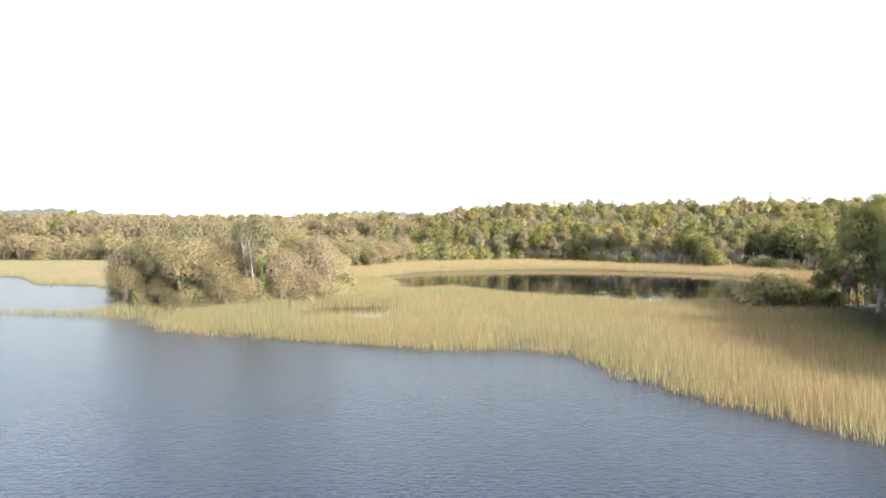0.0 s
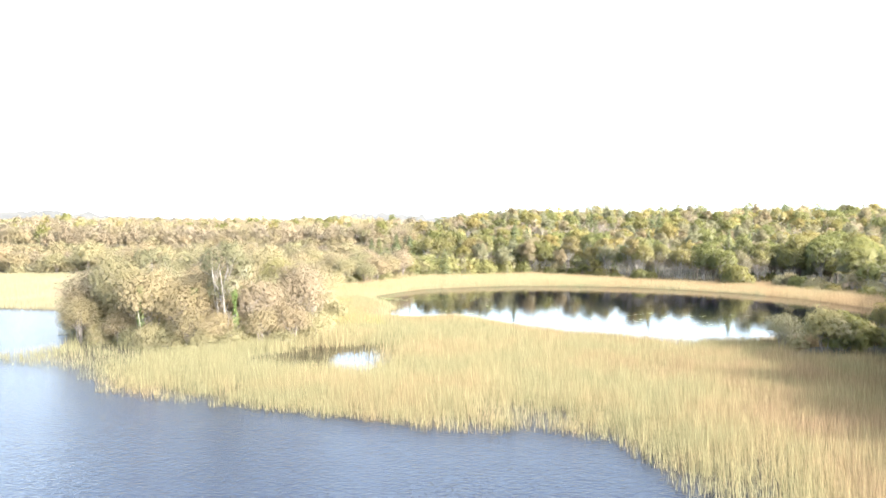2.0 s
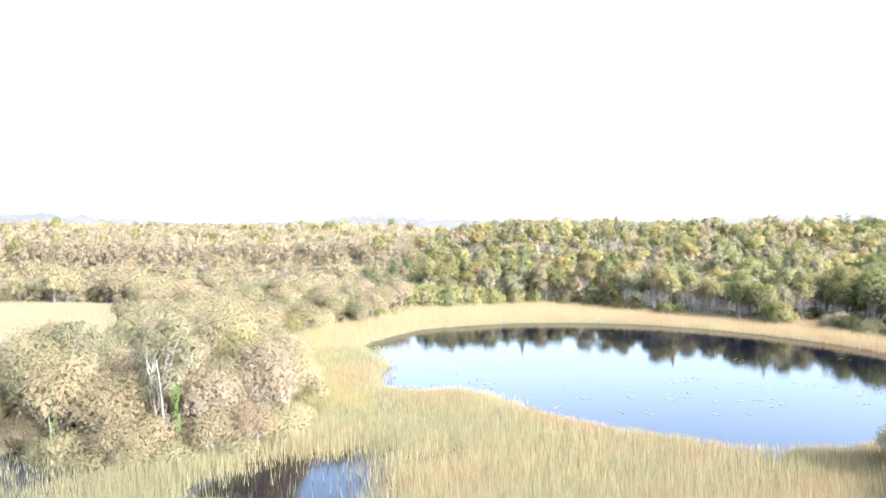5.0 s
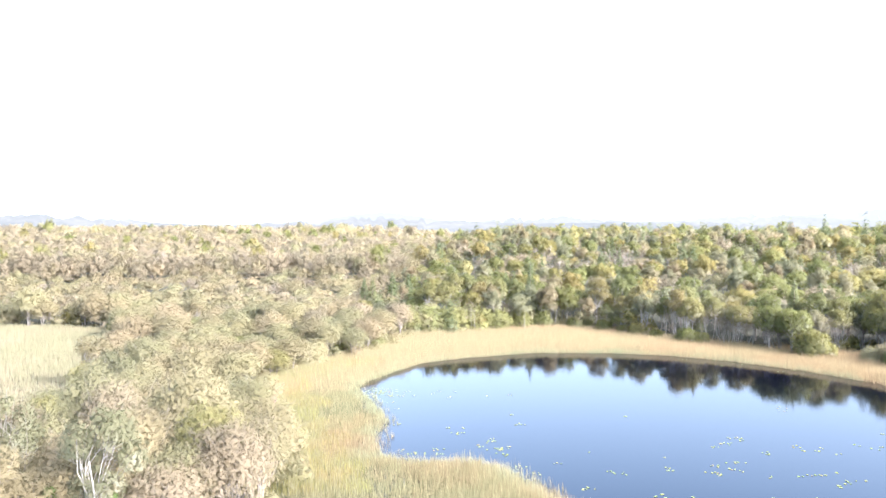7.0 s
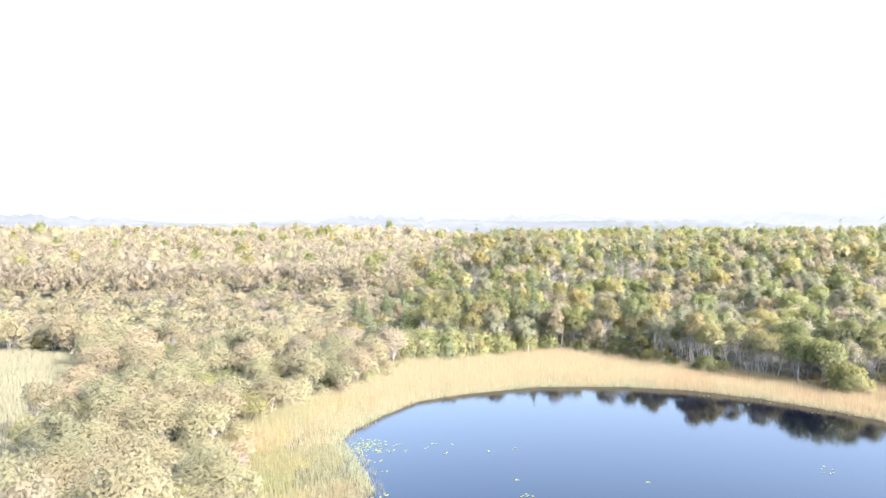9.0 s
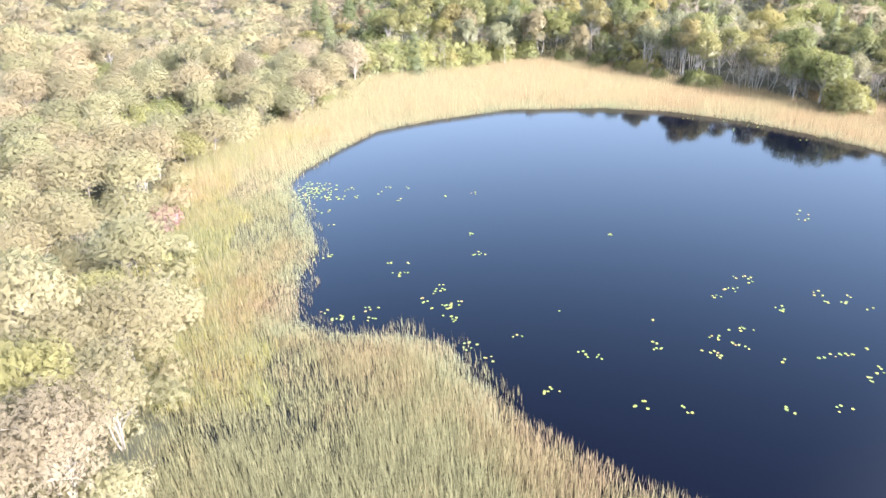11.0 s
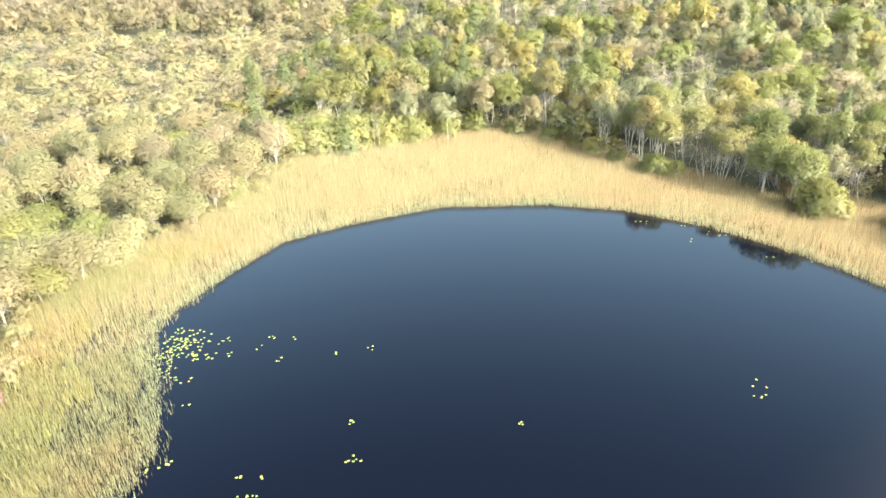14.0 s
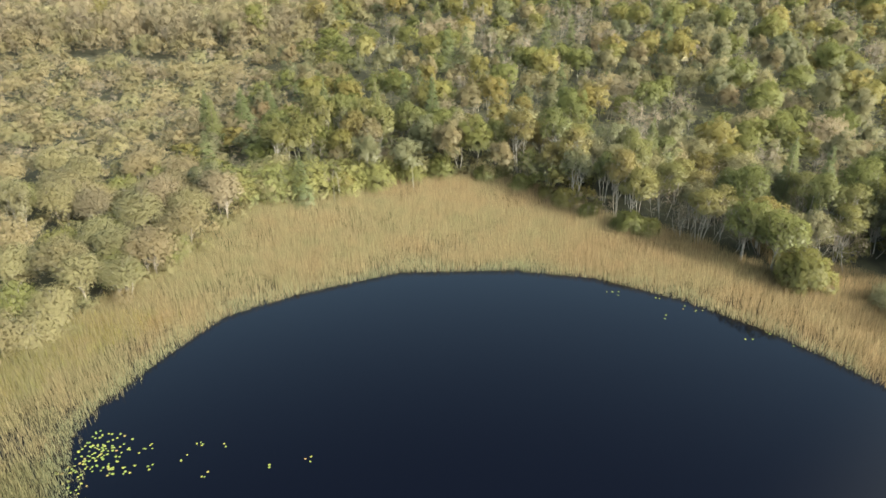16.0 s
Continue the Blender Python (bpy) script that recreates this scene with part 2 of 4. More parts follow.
def water_material(name, ripple, big_ripple, tint, rough):
    m, nodes, links, out = shader(name)
    p = nodes.new("ShaderNodeBsdfPrincipled")
    p.inputs["Base Color"].default_value = (*tint, 1)
    p.inputs["Roughness"].default_value = rough
    p.inputs["IOR"].default_value = 1.33
    geo = nodes.new("ShaderNodeNewGeometry")
    mp = nodes.new("ShaderNodeMapping")
    mp.inputs["Scale"].default_value = (0.55, 1.0, 1.0)
    links.new(geo.outputs["Position"], mp.inputs["Vector"])
    n1, n2 = nodes.new("ShaderNodeTexNoise"), nodes.new("ShaderNodeTexNoise")
    n1.inputs["Scale"].default_value, n1.inputs["Detail"].default_value = 4.5, 4
    n2.inputs["Scale"].default_value, n2.inputs["Detail"].default_value = 0.12, 2
    links.new(mp.outputs[0], n1.inputs["Vector"]), links.new(mp.outputs[0], n2.inputs["Vector"])
    b1 = nodes.new("ShaderNodeBump")
    b1.inputs["Distance"].default_value = 0.1
    b1.inputs["Strength"].default_value = ripple
    links.new(n1.outputs["Fac"], b1.inputs["Height"])
    b2 = nodes.new("ShaderNodeBump")
    b2.inputs["Distance"].default_value = 0.2
    b2.inputs["Strength"].default_value = big_ripple
    links.new(n2.outputs["Fac"], b2.inputs["Height"])
    links.new(b1.outputs[0], b2.inputs["Normal"])
    links.new(b2.outputs[0], p.inputs["Normal"])
    links.new(p.outputs[0], out.inputs[0])
    return m


LAKE = water_material("lake_water", 0.8, 0.10, (0.010, 0.014, 0.024), 0.07)
POND = water_material("pond_water", 0.03, 0.03, (0.0012, 0.0016, 0.0042), 0.03)


def ground_material():
    m, nodes, links, out = shader("earth_and_litter")
    r = ramp(nodes, [(0.25, (0.019, 0.020, 0.010)), (0.5, (0.035, 0.035, 0.017)), (0.75, (0.060, 0.057, 0.027))])
    links.new(position_noise(nodes, links, 0.5, 6), r.inputs[0])
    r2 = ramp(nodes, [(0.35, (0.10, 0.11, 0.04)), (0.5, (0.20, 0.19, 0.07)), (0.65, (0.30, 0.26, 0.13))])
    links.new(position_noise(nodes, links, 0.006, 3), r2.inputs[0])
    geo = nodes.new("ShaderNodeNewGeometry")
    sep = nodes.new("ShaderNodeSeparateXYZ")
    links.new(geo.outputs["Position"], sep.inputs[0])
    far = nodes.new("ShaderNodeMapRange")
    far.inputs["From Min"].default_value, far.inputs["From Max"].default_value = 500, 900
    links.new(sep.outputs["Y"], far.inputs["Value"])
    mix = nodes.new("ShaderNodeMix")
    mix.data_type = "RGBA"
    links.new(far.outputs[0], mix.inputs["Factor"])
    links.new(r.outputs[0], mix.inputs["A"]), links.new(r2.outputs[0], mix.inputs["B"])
    p = nodes.new("ShaderNodeBsdfPrincipled")
    p.inputs["Roughness"].default_value = 0.95
    links.new(mix.outputs["Result"], p.inputs["Base Color"])
    links.new(p.outputs[0], out.inputs[0])
    return m


GROUND = ground_material()


def pad_material():
    m, nodes, links, out = shader("lily_leaf")
    info = nodes.new("ShaderNodeObjectInfo")
    r = ramp(nodes, [(0, (0.11, 0.145, 0.030)), (0.55, (0.16, 0.185, 0.036)), (0.9, (0.21, 0.195, 0.040)), (1, (0.19, 0.12, 0.045))])
    geo = nodes.new("ShaderNodeNewGeometry")
    links.new(math_node(nodes, links, "FRACT", math_node(nodes, links, "ADD", info.outputs["Random"], geo.outputs["Random Per Island"]), 0), r.inputs[0])
    p = nodes.new("ShaderNodeBsdfPrincipled")
    p.inputs["Roughness"].default_value = 0.35
    links.new(r.outputs[0], p.inputs["Base Color"])
    links.new(p.outputs[0], out.inputs[0])
    return m


PAD = pad_material()


def haze_glow_material(name, dark, pale, field):
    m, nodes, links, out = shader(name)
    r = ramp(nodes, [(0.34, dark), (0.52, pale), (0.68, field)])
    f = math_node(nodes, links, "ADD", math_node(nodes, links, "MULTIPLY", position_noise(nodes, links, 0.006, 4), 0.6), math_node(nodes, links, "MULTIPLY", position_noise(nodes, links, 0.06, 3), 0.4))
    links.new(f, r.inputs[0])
    # the ridges glow by themselves, with air haze put into their colour
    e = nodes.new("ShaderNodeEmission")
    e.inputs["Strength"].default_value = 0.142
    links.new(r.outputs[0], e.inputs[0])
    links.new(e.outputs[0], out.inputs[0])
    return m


# pale tones hold painted haze, thicker with distance
HAZE_NEAR = haze_glow_material("hazy_woods", (0.60, 0.62, 0.57), (0.71, 0.71, 0.64), (0.88, 0.85, 0.74))
HAZE_MID = haze_glow_material("hazy_distance", (0.74, 0.75, 0.68), (0.84, 0.83, 0.74), (1.05, 1.01, 0.88))
HAZE_FAR = haze_glow_material("blue_hills", (0.84, 0.86, 0.83), (0.88, 0.90, 0.86), (1.0, 0.99, 0.93))


# ---- helpers for meshes ----
def mesh_from(name, verts, faces, mats, mat_index=None, tint=None, normals=None, coarse=1.0):
    """A mesh from an array of vertices and an array of faces with 3 or 4 corners each."""
    verts, faces = np.asarray(verts, dtype=np.float32), np.asarray(faces, dtype=np.int32)
    me = bpy.data.meshes.new(name)
    n, k = faces.shape
    me.vertices.add(len(verts))
    me.vertices.foreach_set("co", verts.ravel())
    me.loops.add(n * k)
    me.loops.foreach_set("vertex_index", faces.ravel())
    me.polygons.add(n)
    me.polygons.foreach_set("loop_start", np.arange(0, n * k, k, dtype=np.int32))
    if mat_index is not None:
        me.polygons.foreach_set("material_index", np.asarray(mat_index, dtype=np.int32))
    for m in mats:
        me.materials.append(m)
    if tint is not None:
        me.attributes.new("coarse", "FLOAT", "POINT").data.foreach_set("value", np.full(len(verts), coarse, dtype=np.float32))
        a = me.attributes.new("tint", "FLOAT", "POINT")
        a.data.foreach_set("value", np.asarray(tint, dtype=np.float32))
    me.update(calc_edges=True)
    if normals is not None:
        me.polygons.foreach_set("use_smooth", np.ones(n, dtype=bool))
        a = me.attributes.new("custom_normal", "FLOAT_VECTOR", "POINT")
        a.data.foreach_set("vector", np.asarray(normals, dtype=np.float32).ravel())
    return me


def part(name, me, parent, label=""):
    ob = new(name, me)
    ob.parent = parent
    return tagged(ob, label) if label else ob


def tube(points, radii, sides=6):
    """Vertices and quads of a tapered round limb along the points."""
    pts = [Vector(p) for p in points]
    verts, faces = [], []
    for i, p in enumerate(pts):
        d = (pts[min(i + 1, len(pts) - 1)] - pts[max(i - 1, 0)]).normalized()
        u = d.cross(Vector((0.31, 0.95, 0.05))).normalized()
        v = d.cross(u)
        for k in range(sides):
            a = 2 * math.pi * k / sides
            verts.append(tuple(p + float(radii[i]) * (math.cos(a) * u + math.sin(a) * v)))
    for i in range(len(pts) - 1):
        for k in range(sides):
            k2 = (k + 1) % sides
            faces.append((i * sides + k, i * sides + k2, (i + 1) * sides + k2, (i + 1) * sides + k))
    return verts, faces


def joined(pieces):
    verts, faces, n = [], [], 0
    for v, f in pieces:
        verts.extend(v)
        faces.extend([tuple(i + n for i in q) for q in f])
        n += len(v)
    return np.array(verts), np.array(faces)


def sprays(rng, centres, normals, size, aspect=0.6, jitter=0.45, rounded=1.0):
    """One three-cornered leaf spray at each centre, facing about along its normal; the soft outward normals come with it."""
    n = len(centres)
    out = normals / (np.linalg.norm(normals, axis=1, keepdims=True) + 1e-9)
    nn = out + rng.normal(0, jitter, (n, 3))
    nn /= np.linalg.norm(nn, axis=1, keepdims=True) + 1e-9
    nn *= np.sign((nn * out).sum(1, keepdims=True) + 1e-6)
    t = rng.normal(0, 1, (n, 3))
    t -= (t * nn).sum(1, keepdims=True) * nn
    t /= np.linalg.norm(t, axis=1, keepdims=True) + 1e-9
    b = np.cross(nn, t)
    s = (size * rng.uniform(0.6, 1.4, n))[:, None]
    v = np.stack([centres + t * s * 1.1, centres - t * s * 0.55 + b * s * aspect * 1.2, centres - t * s * 0.55 - b * s * aspect * 1.2], 1)
    middle = centres.mean(0) * (1, 1, 0.8)
    whole = centres - middle
    whole /= np.linalg.norm(whole, axis=1, keepdims=True) + 1e-9
    soft = (out * 0.30 + whole * 0.42 + nn * 0.14) * rounded + np.array((0.05, -0.10, 0.26 + 0.28 * (1 - rounded)))
    soft /= np.linalg.norm(soft, axis=1, keepdims=True)
    return v.reshape(-1, 3), np.arange(n * 3).reshape(n, 3), np.repeat(soft, 3, axis=0)


def lobes_of(rng, kind, h, r, few=False, loose=False):
    """Centres and radii of the clumps that make up a crown."""
    out = []
    if few:
        for k in range(5):
            a, q = k * 1.257 + rng.uniform(-0.4, 0.4), r * rng.uniform(0.3, 0.5)
            out.append((q * math.cos(a), q * math.sin(a), h * rng.uniform(0.52, 0.72), r * rng.uniform(0.45, 0.58), h * rng.uniform(0.2, 0.27)))
        out.append((0, 0, h * 0.76, r * 0.5, h * 0.24))
    elif kind == "birch":
        for k in range(18):
            z = h * rng.uniform(0.5, 0.9)
            q = r * (1.05 - 0.9 * abs(z / h - 0.66) * 2) * math.sqrt(rng.uniform(0.05, 0.85))
            a = rng.uniform(0, 6.28)
            out.append((q * math.cos(a), q * math.sin(a), z, r * rng.uniform(0.26, 0.40), h * rng.uniform(0.07, 0.13)))
        out.append((0, 0, h * 0.92, r * 0.25, h * 0.08))
    elif kind == "high":
        for k in range(20):
            u = rng.uniform(-1, 1)
            q = r * math.sqrt(1 - u * u) * math.sqrt(rng.uniform(0.2, 0.9))
            a = k * 2.39996 + rng.uniform(-0.4, 0.4)
            out.append((q * math.cos(a), q * math.sin(a), h * (0.73 + 0.18 * u), r * rng.uniform(0.28, 0.46), h * rng.uniform(0.07, 0.11)))
    else:
        fat = 1.3 if loose else 1.0
        mid, deep, n = (0.36, 0.34, 26) if kind == "shrub" else (0.62, 0.25, 26)
        for k in range(n):
            u = 1 - 1.55 * (k + 0.5) / n
            a = k * 2.39996 + rng.uniform(-0.4, 0.4)
            q = math.sqrt(1 - u * u) * r * rng.uniform(0.5, 0.86)
            out.append((q * math.cos(a), q * math.sin(a), h * (mid + deep * u * rng.uniform(0.8, 1.2)), r * rng.uniform(0.24, 0.36) * fat, r * rng.uniform(0.24, 0.36) * fat))
        out.append((0, 0, h * mid, r * 0.55, h * deep * 0.7))
    return np.array(out)


def crown_points(rng, lobes, count, loose=False):
    """Points near the skins of the clumps, with outward directions."""
    w = lobes[:, 3] ** 2
    pick = rng.choice(len(lobes), count, p=w / w.sum())
    d = rng.normal(0, 1, (count, 3))
    d[:, 2] = d[:, 2] * 0.9 + 0.25
    d /= np.linalg.norm(d, axis=1, keepdims=True)
    rad = (0.96 - 0.42 * rng.uniform(0, 1, count) ** 2 + 0.6 * rng.uniform(0, 1, count) ** 3.5)[:, None] if loose else (0.6 + 0.45 * np.sqrt(rng.uniform(0, 1, count)) + 0.25 * rng.uniform(0, 1, count) ** 3)[:, None]
    L = lobes[pick]
    scale = np.stack([L[:, 3], L[:, 3], L[:, 4]], 1)
    c = L[:, :3] + d * rad * scale
    n = d / scale
    n /= np.linalg.norm(n, axis=1, keepdims=True)
    n[:, 2] += 0.25
    return c, n


def spruce_points(rng, h, r, count):
    z = h * (0.10 + 0.9 * (1 - np.sqrt(rng.uniform(0, 1, count))))
    tier = (z / h * 16) % 1.0
    q = r * (1.02 - z / h) * (0.62 + 0.42 * (1 - tier)) * np.sqrt(rng.uniform(0.25, 1, count))
    a = rng.uniform(0, 6.28, count)
    c = np.stack([q * np.cos(a), q * np.sin(a), z - 0.25 * q], 1)
    return c, np.stack([np.cos(a) * 0.6, np.sin(a) * 0.6, np.ones(count) * 0.8], 1)


def limb(rng, start, end, r0, r1, bow=0.12, steps=4):
    s, e = np.array(start, float), np.array(end, float)
    length = np.linalg.norm(e - s)
    off = rng.normal(0, bow * length, 3)
    off[2] = abs(off[2]) * 0.6
    pts = [tuple(s + (e - s) * u + off * math.sin(math.pi * u)) for u in np.linspace(0, 1, steps)]
    return tube(pts, list(np.linspace(r0, r1, steps)), 6 if r0 > 0.09 else 4 if r0 > 0.03 else 3)


def wood_of(rng, h, lobes, stems, r0, twigs=3):
    """Trunk or stems with limbs that reach into the clumps of the crown."""
    pieces, tops = [], []
    for k in range(stems):
        a = rng.uniform(0, 6.28)
        lean = h * (0.04 if stems == 1 else 0.16)
        top = (lean * math.cos(a), lean * math.sin(a), h * rng.uniform(0.62, 0.82))
        base = (0.12 * stems * math.cos(a), 0.12 * stems * math.sin(a), -0.5)
        pieces.append(limb(rng, base, top, r0 / math.sqrt(stems) * 1.2, r0 * 0.25, 0.04, 6))
        tops.append((base, top))
    for L in lobes:
        base, top = tops[rng.integers(len(tops))]
        u = min(0.95, max(0.25, (L[2] / h) * 0.75))
        s = np.array(base) + (np.array(top) - np.array(base)) * u
        pieces.append(limb(rng, s, L[:3], r0 * 0.30, r0 * 0.08, 0.08, 3))
        for j in range(twigs):
            e = L[:3] + rng.normal(0, 1, 3) * (L[3], L[3], L[4]) * (0.75 if j == 0 else 1.0)
            pieces.append(limb(rng, s * 0.35 + L[:3] * 0.65, e, min(0.03, r0 * 0.13), 0.008, 0.08, 3 if j == 0 else 2))
    return joined(pieces)


def bare_wood(rng, h, r, r0):
    """A leafless tree: one or two crooked stems whose boughs fork and spread."""
    pieces = []
    for k in range(rng.integers(1, 3)):
        a = rng.uniform(0, 6.28)
        top = np.array((r * 0.6 * math.cos(a), r * 0.6 * math.sin(a), h * rng.uniform(0.6, 0.8)))
        base = np.array((0.15 * math.cos(a), 0.15 * math.sin(a), -0.5))
        pieces.append(limb(rng, base, top, r0, r0 * 0.25, 0.09, 7))
        for j in range(7):
            u = 0.3 + 0.62 * (j + rng.uniform(0, 1)) / 7
            s = base + (top - base) * u
            b = a + j * 2.4 + rng.uniform(-0.6, 0.6)
            e = s + np.array((math.cos(b), math.sin(b), rng.uniform(0.35, 0.95))) * r * rng.uniform(0.5, 0.95) * (1.15 - 0.5 * u)
            pieces.append(limb(rng, s, e, r0 * 0.42, r0 * 0.12, 0.12, 5))
            for q in range(3):
                v = rng.uniform(0.35, 0.9)
                f = s + (e - s) * v
                c = b + rng.uniform(-1.1, 1.1)
                e2 = f + np.array((math.cos(c), math.sin(c), rng.uniform(0.3, 1.3))) * r * rng.uniform(0.18, 0.4)
                pieces.append(limb(rng, f, e2, r0 * 0.17, r0 * 0.06, 0.12, 3))
    return joined(pieces)


# ---- the lie of the land ----
POND_EDGE = [(-8.8, 124), (-8, 119.5), (-4, 117.6), (1.6, 117), (5, 115.5), (6.5, 111.7), (9.5, 107.6), (12.5, 104.4), (16, 101.5), (20, 99),
             (25, 96), (30, 95), (36, 95), (43, 99), (52, 104), (62, 111), (70, 120), (72.5, 131), (70.5, 144), (66.3, 155), (63.5, 159.3), (58.6, 165.7),
             (51, 172.8), (41.7, 178.4), (31, 181), (16, 181), (3, 175.8), (-4.9, 171), (-9.5, 163), (-13.8, 154.5), (-14.2, 150.5), (-11.8, 144), (-9.6, 138), (-8.2, 132.5), (-9.2, 127)]
SHORE = [(-400, 60), (-120, 78), (-52, 82), (-42, 80), (-35, 78.5), (-28.5, 70.5), (-23.6, 66.8), (-19, 65.6), (-12, 62.6), (-3.5, 59.6), (2, 58.2), (7.5, 57.6),
         (10.2, 56.6), (10.9, 51), (11.8, 47.2), (14.1, 42.8), (17.2, 38), (19, 35), (20.5, 32.5), (26, 28), (40, 20), (80, 5), (160, -20), (400, -60)]
MEADOW = [(-400, 70), (-75, 118), (-52, 128), (-49.5, 138), (-57, 158), (-66, 184), (-80, 212), (-100, 217), (-150, 222), (-400, 240)]
INLET = [(-400, 88), (-75, 92), (-58, 88), (-45, 86), (-43, 91), (-46, 99), (-56, 111), (-63, 128), (-76, 131), (-90, 150), (-110, 160), (-400, 190)]
ISLET = [(-46, 102), (-41, 95.5), (-31, 91.3), (-25, 91.5), (-19, 95.5), (-16.5, 105), (-20, 112), (-35, 114), (-45, 112)]
POOL = [(-18.5, 83.5), (-14.5, 79), (-7, 77.5), (-5.5, 83), (-6.2, 89), (-8, 93), (-16.5, 91)]
FOREST = [(-80, 212), (-66, 184), (-57, 158), (-50, 138), (-46, 118), (-48, 101), (-41, 95.5), (-31, 91), (-25, 91), (-18, 94), (-14.6, 104), (-15.2, 111), (-18.8, 124), (-23.8, 137), (-27, 150), (-26, 160),
          (-18, 171.5), (-12.5, 185), (-6, 201), (7, 206), (22, 213), (30, 212), (38, 206.5), (46, 194), (56, 186.5), (62, 177), (70, 170.5), (74, 163), (79, 150), (82, 135), (79, 118), (70, 106),
          (58, 98), (46, 94), (38, 91.5), (36, 88), (41, 84.5), (45, 78), (43, 68), (38, 54), (38, 44), (58, 34), (90, 20), (420, -20), (900, 900), (-900, 900), (-400, 240), (-150, 222), (-100, 217)]


def inside(poly, x, y):
    """Which of the points lie inside the outline."""
    x, y = np.asarray(x, float), np.asarray(y, float)
    res = np.zeros(x.shape, bool)
    n = len(poly)
    for i in range(n):
        (x1, y1), (x2, y2) = poly[i], poly[(i + 1) % n]
        if y1 == y2:
            continue
        c = ((y1 > y) != (y2 > y)) & (x < (x2 - x1) * (y - y1) / (y2 - y1) + x1)
        res ^= c
    return res


def away(poly, x, y, closed=True):
    """Distance to an outline."""
    x, y = np.asarray(x, float), np.asarray(y, float)
    best = np.full(x.shape, 1e9)
    n = len(poly)
    for i in range(n if closed else n - 1):
        (x1, y1), (x2, y2) = poly[i], poly[(i + 1) % n]
        dx, dy = x2 - x1, y2 - y1
        u = np.clip(((x - x1) * dx + (y - y1) * dy) / (dx * dx + dy * dy + 1e-9), 0, 1)
        best = np.minimum(best, np.hypot(x - x1 - u * dx, y - y1 - u * dy))
    return best


def step(a, b, v):
    u = np.clip((v - a) / (b - a), 0, 1)
    return u * u * (3 - 2 * u)


def land(x, y):
    """Height of the ground: lake bed, drowned reed beds, wet wood, rising hills."""
    x, y = np.asarray(x, float), np.asarray(y, float)
    wood = inside(FOREST, x, y)
    d = away(FOREST, x, y)
    h = np.where(wood, 0.1 + 0.45 * step(0, 10, d), -0.3 - 0.6 * step(0, 25, d))
    right = step(-60, 50, x)
    crest = 440 - 95 * step(80, 150, x)
    hill = 14.5 * step(205, 370, y + 0.2 * np.clip(x - 60, 0, 200)) * right * (1 - 0.6 * step(crest, crest + 230, y))
    hill += 3.5 * step(235, 300, y) * (1 - right) + 8.0 * step(300, 620, y) * (1 - right)
    hill += 1.5 * step(120, 260, x) * step(120, 220, y)
    h = h + np.where(wood, hill, 0)
    h = np.where((y > 880) | (np.abs(x) > 880), 0.5 + hill, h)
    return h


def graded(stops):
    out = []
    for (a, b, s) in stops:
        out.extend(np.arange(a, b, s))
    return np.array(out + [stops[-1][1]])


def grid_mesh(name, xs, ys, height, mats):
    X, Y = np.meshgrid(xs, ys)
    Z = height(X, Y)
    nx, ny = len(xs), len(ys)
    i = np.arange(nx * ny).reshape(ny, nx)
    q = np.stack([i[:-1, :-1], i[:-1, 1:], i[1:, 1:], i[1:, :-1]], -1).reshape(-1, 4)
    return mesh_from(name, np.stack([X, Y, Z], -1).reshape(-1, 3), q, mats)


gx = graded([(-4000, -1000, 300), (-1000, -300, 40), (-300, -120, 10), (-120, 120, 3), (120, 300, 10), (300, 1000, 40), (1000, 4000, 300)])
gy = graded([(-2500, -200, 230), (-200, 20, 20), (20, 240, 3), (240, 480, 10), (480, 1000, 30), (1000, 4500, 250)])
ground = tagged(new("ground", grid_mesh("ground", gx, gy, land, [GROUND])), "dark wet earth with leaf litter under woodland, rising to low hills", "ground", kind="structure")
ground.data.polygons.foreach_set("use_smooth", np.ones(len(ground.data.polygons), dtype=bool))


def flat(X, Y):
    return np.zeros_like(X)


pond = tagged(new("water_pond", grid_mesh("water_pond", np.array([-30.0, 95.0]), np.array([89.0, 225.0]), flat, [POND])), "calm dark pond water mirroring sky and trees", "water", kind="structure")
lake_v, lake_f = [], []
for (a, b, c, d) in ((-1500, 1500, -1500, 89), (-1500, -30, 89, 225), (95, 130, 89, 225)):
    lake_f.append([len(lake_v) + k for k in range(4)])
    lake_v += [(a, c, 0), (b, c, 0), (b, d, 0), (a, d, 0)]
lake = tagged(new("water_lake", mesh_from("water_lake", lake_v, lake_f, [LAKE])), "blue lake water with fine wind ripples", "water", kind="structure")

pool_me = bpy.data.meshes.new("water_pool")
pool_me.from_pydata([(-12 + (x + 12) * 1.15, 85 + (y - 85) * 1.15, 0.006) for x, y in POOL], [], [tuple(range(len(POOL)))])
pool_me.materials.append(POND)
tagged(new("water_pool", pool_me), "small still pool among the reeds mirroring the sky", "water", kind="structure")


